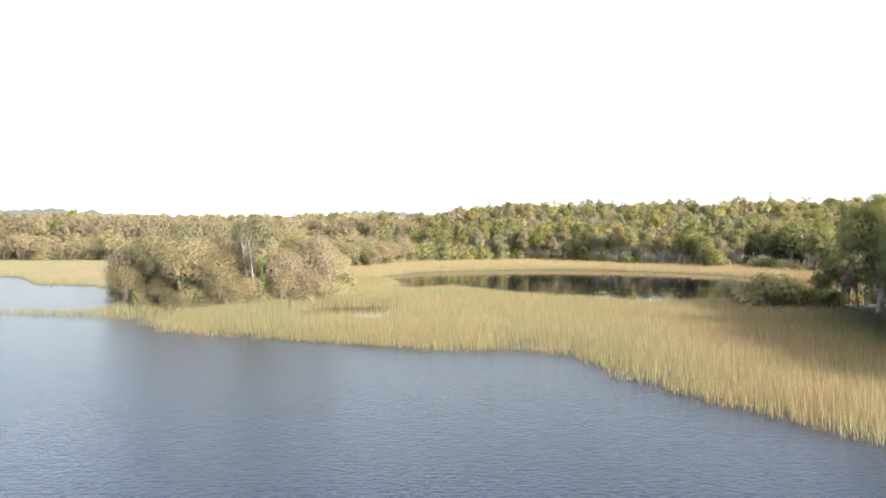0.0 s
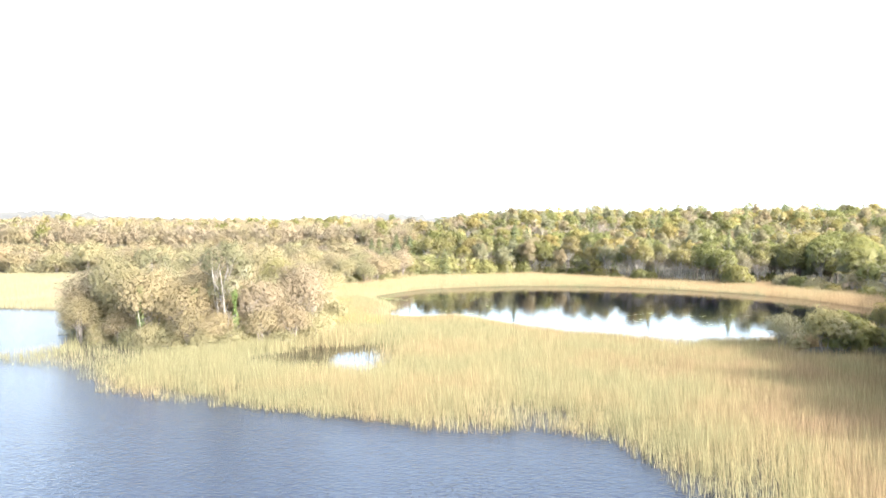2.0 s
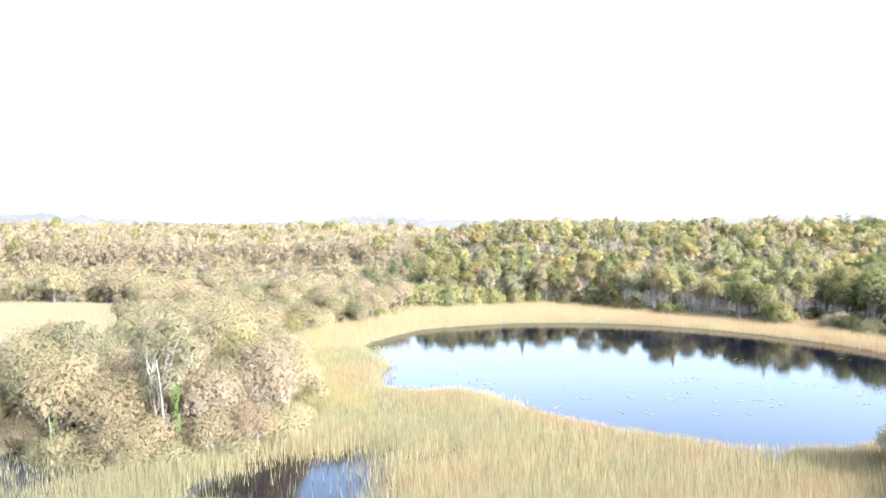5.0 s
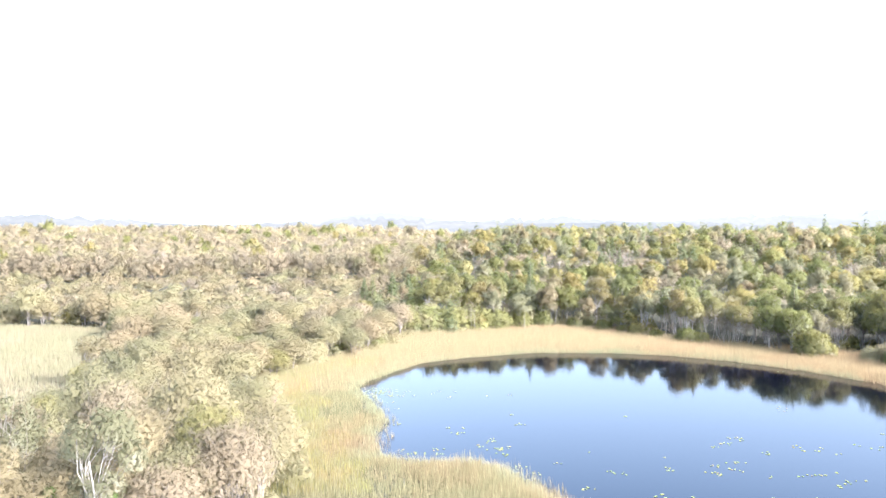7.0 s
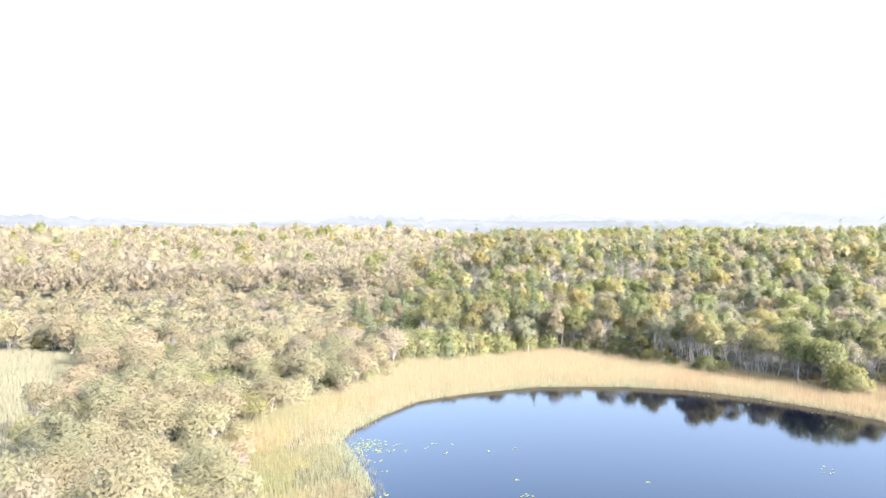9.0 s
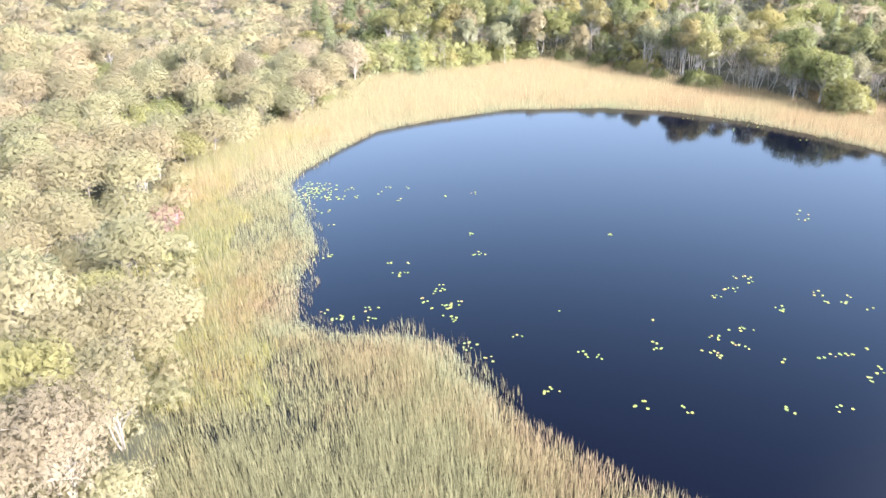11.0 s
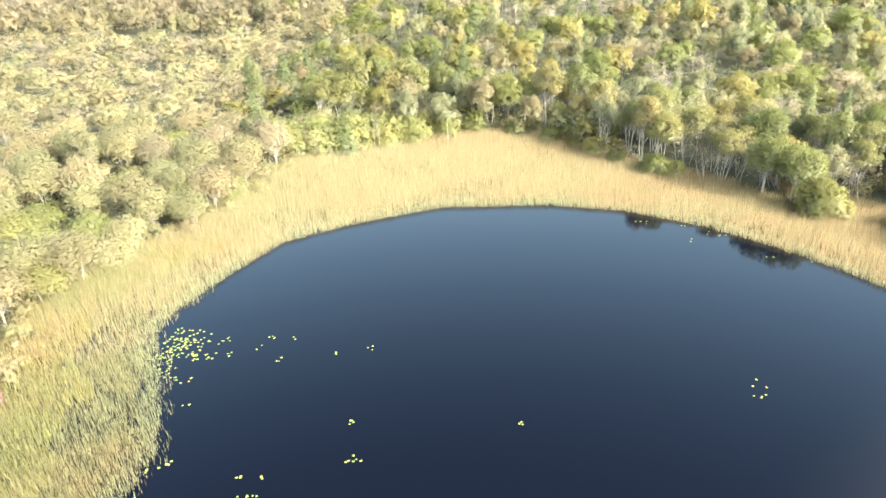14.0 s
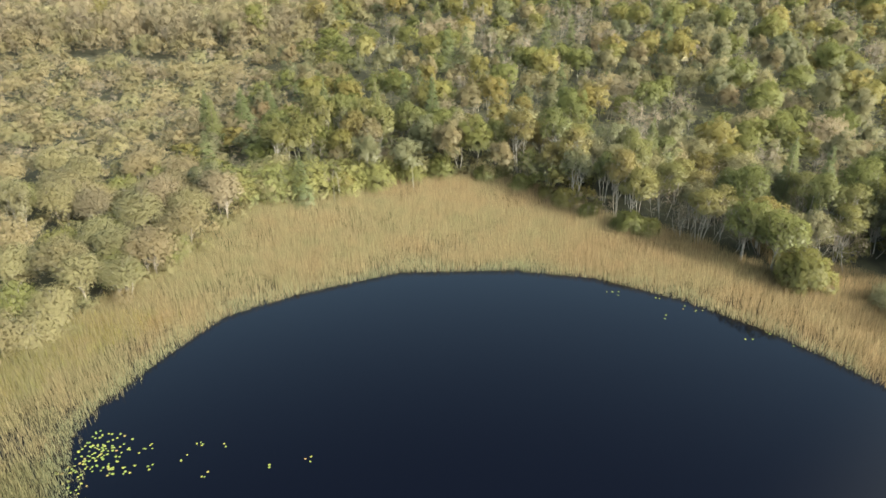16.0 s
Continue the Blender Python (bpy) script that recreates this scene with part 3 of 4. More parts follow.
# ---- reeds ----
def reed_bed(name, rng, x0, x1, y0, y1, density, height, width, keep, mat, label, bend=0.2):
    """Reed blades over a stretch of the plan; keep gives the chance that a blade stands at a place."""
    n = int((x1 - x0) * (y1 - y0) * density)
    x, y = rng.uniform(x0, x1, n), rng.uniform(y0, y1, n)
    ok = rng.uniform(0, 1, n) < keep(x, y)
    x, y = x[ok], y[ok]
    n = len(x)
    clump = 0.9 + 0.2 * np.sin(x * 0.9 + 2 * np.sin(y * 0.31)) * np.sin(y * 0.8 + 1.7 * np.sin(x * 0.23))
    hh = height * (1 - 0.30 * step(2, -6, x) * step(98, 106, y) * step(158, 148, y)) * (1 - 0.35 * step(-22, -30, x) * step(96, 92, y)) * rng.uniform(0.62, 1.12, n) * (0.82 + 0.18 * clump) * (0.5 + 0.5 * np.clip(np.minimum(away(SHORE, x, y, False), away(POND_EDGE, x, y) * 1.6) / 6, 0, 1))
    a = rng.uniform(0, 6.28, n)
    w = width * rng.uniform(0.6, 1.3, n) * np.where(y < 85, 0.62, 1.0)
    old = rng.uniform(0, 1, n) < np.where(y > 140, 0.14, 0.06) * (away(POND_EDGE, x, y) > 2.5)
    w, hh = np.where(old, w * np.where(y > 140, 1.7, 1.5), w), np.where(old, hh * 0.7, hh)
    lx, ly = bend * hh * rng.normal(-0.25, 0.6, n), bend * hh * rng.normal(0.1, 0.6, n)
    ca, sa = np.abs(np.cos(a)) * w, np.sin(a) * w
    z0 = np.full(n, -0.15)
    v = np.stack([np.stack([x - ca, y - sa, z0], 1), np.stack([x + ca, y + sa, z0], 1), np.stack([x + lx, y + ly, hh], 1)], 1)
    soft = np.stack([rng.normal(0.15, 0.14, n), rng.normal(-0.45, 0.12, n), np.full(n, 0.8)], 1)
    soft /= np.linalg.norm(soft, axis=1, keepdims=True)
    me = mesh_from(name, v.reshape(-1, 3), np.arange(n * 3).reshape(n, 3), [mat], normals=np.repeat(soft, 3, axis=0))
    return tagged(new(name, me), label, "reeds", kind="stuff")


def wobble(x, y, s, k):
    return np.sin(x * s + k + 1.3 * np.sin(y * s * 0.7 + k)) * np.sin(y * s * 1.1 + 2 * k + 1.1 * np.sin(x * s * 0.6))


def shore_y(x):
    sx, sy = np.array([p[0] for p in SHORE]), np.array([p[1] for p in SHORE])
    return np.interp(x, sx, sy)


def reed_keep(x, y):
    k = (y > shore_y(x) + 0.6 * wobble(x, y, 1.4, 0.3) + 0.8 * wobble(x, y, 0.5, 2.3)) & ~inside(POND_EDGE, x, y) & ~(inside(FOREST, x, y) & (away(FOREST, x, y) > np.where((x > 66) & (y > 120), 10, 4))) & ~inside(INLET, x, y) & ~((x > 36) & (y > 84.5) & (y < 92))
    edge = np.minimum(away(SHORE, x, y, False), away(POND_EDGE, x, y))
    thin = np.clip(0.22 + edge / 3.5, 0, 1)
    gaps = np.clip(1.05 + 0.8 * wobble(x, y, 0.21, 1.1) + 0.45 * wobble(x, y, 0.9, 0.4), np.where(y > 95, 0.55, 0.2), 1)
    px = x + 0.8 * wobble(x, y, 1.0, 2)
    rim = away(POOL, px, y)
    pool = np.where(inside(POOL, px, y), 0.16 - 0.15 * step(0, 2.2, rim), 0.25 + 0.75 * step(0, 3.5, rim))
    west = 1 - np.clip(0.2 + 0.75 * wobble(x, y, 0.42, 0.8) + 0.5 * wobble(x, y, 1.5, 0.2), 0, 0.12) * step(0, -6, x) * step(100, 108, y) * step(156, 148, y)
    islet = 0.25 + 0.75 * step(0.5, 5, away(ISLET, x, y))
    stray = inside(POND_EDGE, x, y) & (x < 16) & (y > 108) & (y < 160) & (away(POND_EDGE, x, y) < 1.1 + 0.9 * wobble(x, y, 0.8, 1.7))
    return np.where(k, thin * gaps * west * islet, np.where(stray, 0.10, 0)) * pool


def on_far_side(x, y):
    return (y > 152 + 0.3 * x) | ((x > 50) & (y > 103))


def far_side(x, y):
    return reed_keep(x, y) * on_far_side(x, y)


def near_side(x, y):
    return reed_keep(x, y) * ~on_far_side(x, y) * ((x > -32) | (y < 100)) * (1 - 0.8 * step(-24, -38, x)) * np.where(y < 85, np.where((x > 42) & (y < 60), 0.4, 1.0), 0.88)


rng = np.random.default_rng(5)
reed_bed("reed_bed", rng, -62, 92, 4, 175, 112, 1.6, 0.024, near_side, REED_GOLD, "golden and olive reeds standing in shallow water round the pond")
reed_bed("reed_bed", rng, -32, 100, 95, 218, 80, 1.9, 0.02, far_side, REED_TAN, "tall pale tan reeds fringing the far shore of the pond")


def sedge_keep(x, y):
    near = away(FOREST, x, y) < 5.6 + 2.2 * wobble(x, y, 0.5, 0.9)
    return np.where(near & ~inside(POND_EDGE, x, y) & (away(POND_EDGE, x, y) > 3), 0.9, 0)


reed_bed("sedge_bed", rng, -30, -8, 108, 172, 32, 1.5, 0.03, sedge_keep, REED_YELLOW, "yellow-green sedge between the willow scrub and the reeds")


def fringe_keep(x, y):
    rim = away(POND_EDGE, x, y)
    ok = ~inside(POND_EDGE, x, y) & (rim < 2.2 + 0.9 * wobble(x, y, 0.35, 0.5)) & ((y > 118) | (x < 8)) & (x < 66)
    return np.where(ok, 0.9 * step(0, 0.7, rim + 0.35), 0)


reed_bed("reed_fringe", rng, -22, 68, 104, 186, 42, 1.75, 0.022, fringe_keep, REED_FRINGE, "pale green young reeds along the pond's water line")


def meadow_keep(x, y):
    k = inside(MEADOW, x, y) & ~inside(INLET, x, y)
    strip = (x < -62) & (y > shore_y(x)) & ~inside(INLET, x, y) & ~inside(FOREST, x, y)
    return np.where(k & (y > 100) | strip, 0.85, 0)


reed_bed("reed_bed", rng, -170, -30, 78, 230, 26, 1.3, 0.05, meadow_keep, REED_GREEN, "pale green and straw-coloured marsh reeds in an open bed beside the wood")


# ---- trees ----
class Kind:
    def __init__(self, name, form, h, r, leaf, count, size, stems, r0, bark, label):
        self.name, self.form, self.h, self.r, self.leaf, self.count, self.size = name, form, h, r, leaf, count, size
        self.stems, self.r0, self.bark, self.label = stems, r0, bark, label


KINDS = {
    "willow": Kind("willow_bush", "shrub", 5.0, 3.0, "willow", 2500, 0.34, 4, 0.13, BARK, "rounded grey-green willow bush with yellowing leaves at the reed edge"),
    "birch": Kind("birch_tree", "birch", 9.5, 2.6, "birch", 2400, 0.28, 2, 0.13, PALE_BARK, "slender pale-barked birch with thinning olive and gold leaves"),
    "carr": Kind("willow_tree", "round", 7.5, 3.4, "carr", 3100, 0.35, 4, 0.16, BARK, "spreading many-stemmed willow with dry tan autumn leaves"),
    "alder": Kind("alder_tree", "round", 10.0, 3.4, "alder", 2600, 0.36, 1, 0.22, BARK, "full green alder tree on the wood's edge"),
    "stand": Kind("alder_tree", "high", 10.5, 2.5, "late", 2300, 0.32, 4, 0.13, PALE_BARK, "tall alder with a high yellow-olive crown on bare pale stems"),
    "fresh": Kind("sallow_bush", "shrub", 5.0, 3.0, "fresh", 2500, 0.34, 4, 0.13, BARK, "rounded yellow-green sallow bush behind the tan reeds"),
    "gold": Kind("sallow_tree", "round", 8.0, 3.1, "willow", 3100, 0.35, 3, 0.13, BARK, "sallow tree with soft yellow-green crown and grey stems"),
    "bare": Kind("bare_tree", "bare", 7.6, 3.0, "dead", 420, 0.13, 2, 0.058, PALE_BARK, "leafless bleached tree with forked pale branches"),
    "spruce": Kind("spruce_tree", "spruce", 13.0, 3.7, "spruce", 2600, 0.40, 1, 0.2, BARK, "dark green pointed spruce among the deciduous trees"),
    "olive": Kind("alder_bush", "shrub", 5.0, 3.0, "alder", 3000, 0.34, 4, 0.13, BARK, "dense rounded olive-green bush at the foot of the wood"),
    "ivy": Kind("ivy_clad_tree", "column", 7.6, 0.6, "ivy", 1300, 0.16, 1, 0.10, PALE_BARK, "dead standing stem wrapped in bright green ivy"),
    "amber": Kind("sallow_tree", "round", 7.2, 2.9, "yellow", 3000, 0.35, 3, 0.13, BARK, "sallow tree turned bright yellow among the scrub"),
    "brown": Kind("willow_tree", "round", 7.5, 3.2, "beech", 3000, 0.35, 4, 0.15, BARK, "many-stemmed willow with withered brown leaves"),
    "red": Kind("red_shrub", "shrub", 2.6, 1.7, "red", 900, 0.14, 4, 0.06, BARK, "low dusky red-leaved shrub beside the reeds"),
    "yellow": Kind("yellow_shrub", "shrub", 2.8, 1.7, "yellow", 900, 0.16, 4, 0.06, BARK, "small bright yellow-leaved shrub at the foot of the wood"),
}


# how strongly a crown reads as one rounded form; thin feathery scrub takes the light evenly
ROUNDED = {"amber": 0.5, "brown": 0.5, "carr": 0.4, "willow": 0.6, "fresh": 0.6, "gold": 0.5, "bare": 0.4}


def tree_meshes(kind, seed, fine):
    """Wood and leaves of one tree; the finer grades, for trees that stand close, have more and smaller leaf sprays."""
    rng = np.random.default_rng(seed)
    k = KINDS[kind]
    count, size = ((int(k.count * 0.75), k.size * 1.05), (int(k.count * 1.4), k.size * 0.72), (int(k.count * 2.1), k.size * 0.57))[fine]
    if k.form == "spruce":
        c, n = spruce_points(rng, k.h, k.r, count)
        wv, wf = joined([limb(rng, (0, 0, -0.5), (0, 0, k.h * 0.97), k.r0, 0.03, 0.005, 6)])
    elif k.form == "column":
        wv, wf = bare_wood(rng, k.h * 1.05, 1.5, k.r0 * 0.6)
        z = k.h * (0.16 + 0.8 * rng.uniform(0, 1, count))
        a = rng.uniform(0, 6.28, count)
        q = k.r * (0.45 + 0.3 * np.sin(z * 2.1) + 0.25 * np.sin(z * 0.9 + a)) * np.sqrt(rng.uniform(0.2, 1, count))
        c = np.stack([q * np.cos(a), q * np.sin(a), z], 1)
        n = np.stack([np.cos(a), np.sin(a), np.full(count, 0.4)], 1)
    elif k.form == "bare":
        wv, wf = bare_wood(rng, k.h, k.r, k.r0)
        lob = lobes_of(rng, "round", k.h, k.r * 0.8)
        c, n = crown_points(rng, lob, count)
    else:
        lob = lobes_of(rng, k.form, k.h, k.r, loose=kind in ROUNDED)
        c, n = crown_points(rng, lob, count, kind in ROUNDED)
        wv, wf = wood_of(rng, k.h, lob, k.stems, k.r0, 2 if fine else 1)
    lv, lf, ln = sprays(rng, c, n, size, jitter=0.3 if kind in ROUNDED else 0.45, rounded=ROUNDED.get(kind, 1.0))
    lv[:, 2] = np.maximum(lv[:, 2], 0.05)
    return mesh_from(k.name + "_wood", wv, wf, [k.bark]), mesh_from(k.name + "_leaves", lv, lf, [LEAF[k.leaf]], normals=ln)


def plant_first(kind, seed, m, fine):
    k = KINDS[kind]
    wood, leaves = tree_meshes(kind, seed, fine)
    ob = tagged(new(k.name), k.label, "shrub" if k.form == "shrub" else "tree", "trees and shrubs round the pond")
    part("trunk", wood, ob)
    part("crown", leaves, ob)
    ob.matrix_basis = m
    return ob


FIRST = {}


def plant(kind, variant, x, y, scale, turn, tall=1.0):
    z = float(land(np.array([x]), np.array([y]))[0]) - 0.05
    m = pose(x, y, z, 0, 0, turn) @ Matrix.Diagonal((scale, scale, scale * tall, 1))
    fine = 0 if kind in ("bare", "red", "yellow", "spruce", "ivy") else 2 if y < 130 and x < 40 else 1 if y < 205 and x < 8 or 26 < x < 86 and 160 < y < 222 else 0
    if fine:
        variant = 10 * fine + variant % 2
    if (kind, variant) in FIRST:
        src = FIRST[(kind, variant)]
        return copy_thing(src, m @ Matrix.Diagonal((1 / src.scale[0], 1 / src.scale[1], 1 / src.scale[2], 1)))
    FIRST[(kind, variant)] = plant_first(kind, 100 + 17 * variant + sum(ord(ch) for ch in kind), m, fine)
    return FIRST[(kind, variant)]


def scatter(rng, test, x0, x1, y0, y1, gap, most):
    """Places at least about gap apart inside the test."""
    xs, ys = rng.uniform(x0, x1, most * 20), rng.uniform(y0, y1, most * 20)
    ok = test(xs, ys)
    pts, grid = [], {}
    for x, y in zip(xs[ok].tolist(), ys[ok].tolist()):
        g = (int(x // gap), int(y // gap))
        near = [p for i in (-1, 0, 1) for j in (-1, 0, 1) for p in grid.get((g[0] + i, g[1] + j), ())]
        if all((p[0] - x) ** 2 + (p[1] - y) ** 2 > gap * gap for p in near):
            pts.append((x, y))
            grid.setdefault(g, []).append((x, y))
            if len(pts) >= most:
                break
    return pts


def one_in(poly):
    return lambda x, y: inside(poly, x, y)


tree_rng = np.random.default_rng(11)


def choose(weights):
    names = list(weights)
    w = np.array([weights[n] for n in names], float)
    return names[int(tree_rng.choice(len(names), p=w / w.sum()))]


def plant_many(places, weights, lo, hi, tall=1.0):
    for (x, y) in places:
        plant(choose(weights), int(tree_rng.integers(3)), x, y, float(tree_rng.uniform(lo, hi)), float(tree_rng.uniform(0, 360)), tall * float(tree_rng.uniform(0.9, 1.12)))


# the wooded islet at the head of the reed bed
plant_many(scatter(tree_rng, one_in(ISLET), -48, -15, 90, 115, 3.6, 40), {"carr": 5, "brown": 2.5, "gold": 2, "amber": 1.2, "birch": 2, "bare": 1.4, "willow": 2}, 0.8, 1.1, 1.15)
ISLET_RIM = [(-46, 100.5), (-40.8, 94), (-31, 90), (-24.5, 90.4), (-18.2, 94)]
for i in range(16):
    u = i / 15 * (len(ISLET_RIM) - 1)
    k = min(int(u), len(ISLET_RIM) - 2)
    (ax, ay), (bx, by) = ISLET_RIM[k], ISLET_RIM[k + 1]
    plant(choose({"willow": 4, "carr": 2}), i % 3, ax + (bx - ax) * (u - k) + tree_rng.normal(0, 0.6), ay + (by - ay) * (u - k) + tree_rng.normal(0, 0.5), float(tree_rng.uniform(0.5, 0.75)), float(tree_rng.uniform(0, 360)))
for i, (x, y) in enumerate([(-43.5, 98), (-44.5, 103), (-41, 99.5), (-38.5, 97), (-42.5, 107), (-26.5, 89.6), (-23.4, 90.0), (-20.6, 91.6), (-18, 93.2), (-16.4, 96), (-21.8, 92.6), (-15.6, 99)]):
    plant(choose({"willow": 3, "carr": 3}), i % 2, x, y, float(tree_rng.uniform(0.6, 0.85)), 70 * i)
plant("bare", 0, -26.2, 90.4, 0.75, 40), plant("bare", 1, -22.2, 93.0, 0.95, 200), plant("bare", 2, -35.5, 92.6, 0.85, 120), plant("bare", 0, -30.2, 91.0, 0.6, 250)
plant("ivy", 0, -34.2, 91.3, 1.0, 0), plant("ivy", 1, -23.6, 91.2, 0.95, 90), plant("ivy", 0, -28.6, 92.4, 0.9, 200)

# the belt of scrub between the marsh and the pond
BELT = [(-46, 114), (-16, 113), (-20, 125), (-25, 138), (-28.2, 150), (-27.5, 161), (-19.5, 173), (-14, 186), (-8, 203), (-30, 215), (-80, 213), (-66, 184), (-57, 158), (-50.5, 138)]
belt_places = scatter(tree_rng, lambda x, y: inside(BELT, x, y) & (np.hypot(x + 25.6, y - 138) > 5.0), -90, -5, 110, 216, 4.3, 150)
plant_many([p for p in belt_places if p[1] < 144], {"carr": 3, "gold": 5, "amber": 1.6, "willow": 5, "birch": 1, "bare": 0.6}, 0.85, 1.1, 0.85)
plant_many([p for p in belt_places if p[1] >= 144], {"carr": 6.5, "brown": 0.5, "gold": 4, "amber": 0.5, "willow": 2.5, "fresh": 2.5, "birch": 0.8, "bare": 0.6}, 0.85, 1.1, 0.85)

# the front of the far wood
FRONT = [(-6, 208), (7, 213), (22, 219), (30, 217), (38, 210), (47, 196), (57, 188.5), (63, 179), (71, 176), (86, 182), (70, 200), (50, 215), (38, 228), (10, 228), (-8, 220)]
plant_many(scatter(tree_rng, one_in(FRONT), -10, 102, 148, 230, 3.2, 115), {"alder": 3, "stand": 9, "birch": 2, "gold": 1, "bare": 3}, 0.76, 1.08)
for i, (x, y, s) in enumerate([(-10, 204.5, 1.4), (-4.5, 206, 1.45), (1, 208, 1.4), (6.5, 209, 1.3), (11.5, 210.5, 1.25), (17, 213, 1.0), (22.5, 214.5, 0.85), (30, 212.5, 0.7), (36, 208.5, 0.7), (42, 201.5, 0.75), (50, 191.5, 0.85),
                               (67.5, 174.5, 1.25), (77, 165, 0.8), (-16, 186, 0.95), (-20.5, 180, 1.0), (-25, 172, 0.9), (-30, 160, 0.8)]):
    plant("olive" if x > 28 else "fresh" if y > 175 else "willow", i % 3, x, y, s, 47 * i)
plant("yellow", 0, 53, 190, 0.9, 0), plant("yellow", 1, -12.3, 188.2, 0.9, 80)
plant("red", 0, -25.6, 138, 1.3, 30)
for i, (x, y, s) in enumerate([(-24.5, 131, 1.0), (-22.8, 127.5, 1.2), (-24.6, 125, 1.1), (-21.2, 122.5, 0.9)]):
    plant("yellow", i % 2, x, y, s, 60 * i)
plant("spruce", 0, -15, 232, 1.1, 0, 0.85), plant("spruce", 1, -20, 229, 1.0, 50, 0.85), plant("spruce", 0, -11, 238, 1.0, 120, 0.85), plant("spruce", 1, -23, 236, 0.95, 200, 0.85), plant("spruce", 1, 1.5, 228, 1.05, 120, 1.02), plant("spruce", 0, 11, 228, 1.0, 20, 1.05), plant("spruce", 1, 21.5, 229, 1.0, 70, 1.1)
plant("spruce", 0, 56, 205, 1.0, 200, 1.05), plant("spruce", 1, 73.5, 194, 0.95, 10, 1.1), plant("spruce", 0, 78, 192, 0.9, 90, 1.1)
for i in range(20):
    plant("bare", i % 3, 55 + 1.05 * i + float(tree_rng.uniform(-1, 1)), 190 - 0.65 * i + float(tree_rng.uniform(-2, 2.5)), float(tree_rng.uniform(0.75, 1.1)), 77 * i)

# low dark bushes along the foot of the far wood
for i in range(7):
    u = i / 12
    plant("olive", i % 3, 33 + 38 * u + float(tree_rng.uniform(-1, 1)), 211.5 - 39 * u - 3.5 * math.sin(math.pi * u) + float(tree_rng.uniform(0.5, 2.5)), float(tree_rng.uniform(0.42, 0.72)), 67 * i)

EAST_WOOD = [(80, 179), (87, 175.5), (101, 176), (99, 191), (85, 196), (79, 187)]
plant_many(scatter(tree_rng, one_in(EAST_WOOD), 78, 102, 170, 198, 3.8, 24), {"alder": 6, "birch": 1}, 0.9, 1.1)
# tall alders behind the eastern shore, whose shade falls on the wood's foot
for i, (x, y, s) in enumerate([(86, 173, 1.2), (91, 179, 1.3), (94, 171, 1.2), (97, 178, 1.3), (85, 181, 1.25)]):
    plant("alder", i % 3, x, y, s, 71 * i)

# the row of bushes beyond the marsh
for i in range(24):
    plant(choose({"gold": 3, "willow": 4, "carr": 2, "olive": 1}), i % 3, -72 - 4.6 * i + float(tree_rng.uniform(-1.5, 1.5)), 215 + 0.15 * i + float(tree_rng.uniform(-1, 4)), float(tree_rng.uniform(0.85, 1.3)), 53 * i)

# low bushes along the eastern shore
for i in range(22):
    u = i / 21
    plant(choose({"willow": 4, "carr": 2, "gold": 1}), i % 3, 75 + 7 * math.sin(u * 3.0) + float(tree_rng.uniform(0, 5)), 170 - 55 * u + float(tree_rng.uniform(-1, 1)), float(tree_rng.uniform(0.5, 0.75)), 40 * i)

# the trees beside the near reed bed
for i, (x, y, kind, s) in enumerate([(36.4, 88.4, "gold", 0.55), (40.4, 87.6, "amber", 0.68), (43.2, 88.4, "olive", 1.0), (50.5, 88.5, "alder", 0.75), (50, 92.5, "alder", 0.5), (52, 87, "carr", 0.95), (54, 93, "alder", 0.75), (50, 80, "alder", 0.8),
                                     (55, 75, "birch", 1.0), (51, 70, "alder", 0.7), (58, 84, "gold", 1.0), (56, 66, "alder", 0.85), (62, 92, "birch", 1.0), (63, 76, "alder", 0.9), (54, 58, "carr", 0.9),
                                     (49, 63, "alder", 1.1), (52, 55, "alder", 1.15), (48, 71, "birch", 1.2), (58, 47, "alder", 1.1), (56, 62, "alder", 1.15), (41, 53, "alder", 1.15), (44, 60, "alder", 1.2), (40, 46, "alder", 1.1), (46, 65, "birch", 1.25)]):
    plant(kind, i % 3, x, y, s, 61 * i)

# the wood behind the near reed bed, whose shade falls across the reeds
NEAR_WOOD = [(39, 40), (41, 56), (46, 70), (49, 80), (64, 84), (66, 30), (56, 32)]
plant_many(scatter(tree_rng, one_in(NEAR_WOOD), 36, 68, 28, 86, 4.3, 48), {"alder": 5, "birch": 2, "gold": 1}, 1.2, 1.4)


# ---- woods too deep to count ----
def far_templates(kind, counts, size, seed, few):
    out = []
    for v in range(5):
        rng = np.random.default_rng(seed + v)
        k = KINDS[kind]
        if k.form == "spruce":
            c, n = spruce_points(rng, k.h, k.r, counts)
        else:
            c, n = crown_points(rng, lobes_of(rng, "round" if k.form == "bare" else k.form, k.h, k.r, few, kind in ROUNDED), counts, kind in ROUNDED and not few)
        lv, lf, ln = sprays(rng, c, n, size, 0.75, 0.2 if few else 0.3, 0.65 if few else ROUNDED.get(kind, 0.8))
        out.append((lv, ln))
    return out


def hollow(x, y):
    """Low wide scrub in the wet hollow to the west, taller wood elsewhere."""
    return float(step(10, -30, np.array(x - 0.15 * (y - 200)))) * float(step(306, 292, np.array(y - 6 * math.sin(x * 0.06))))


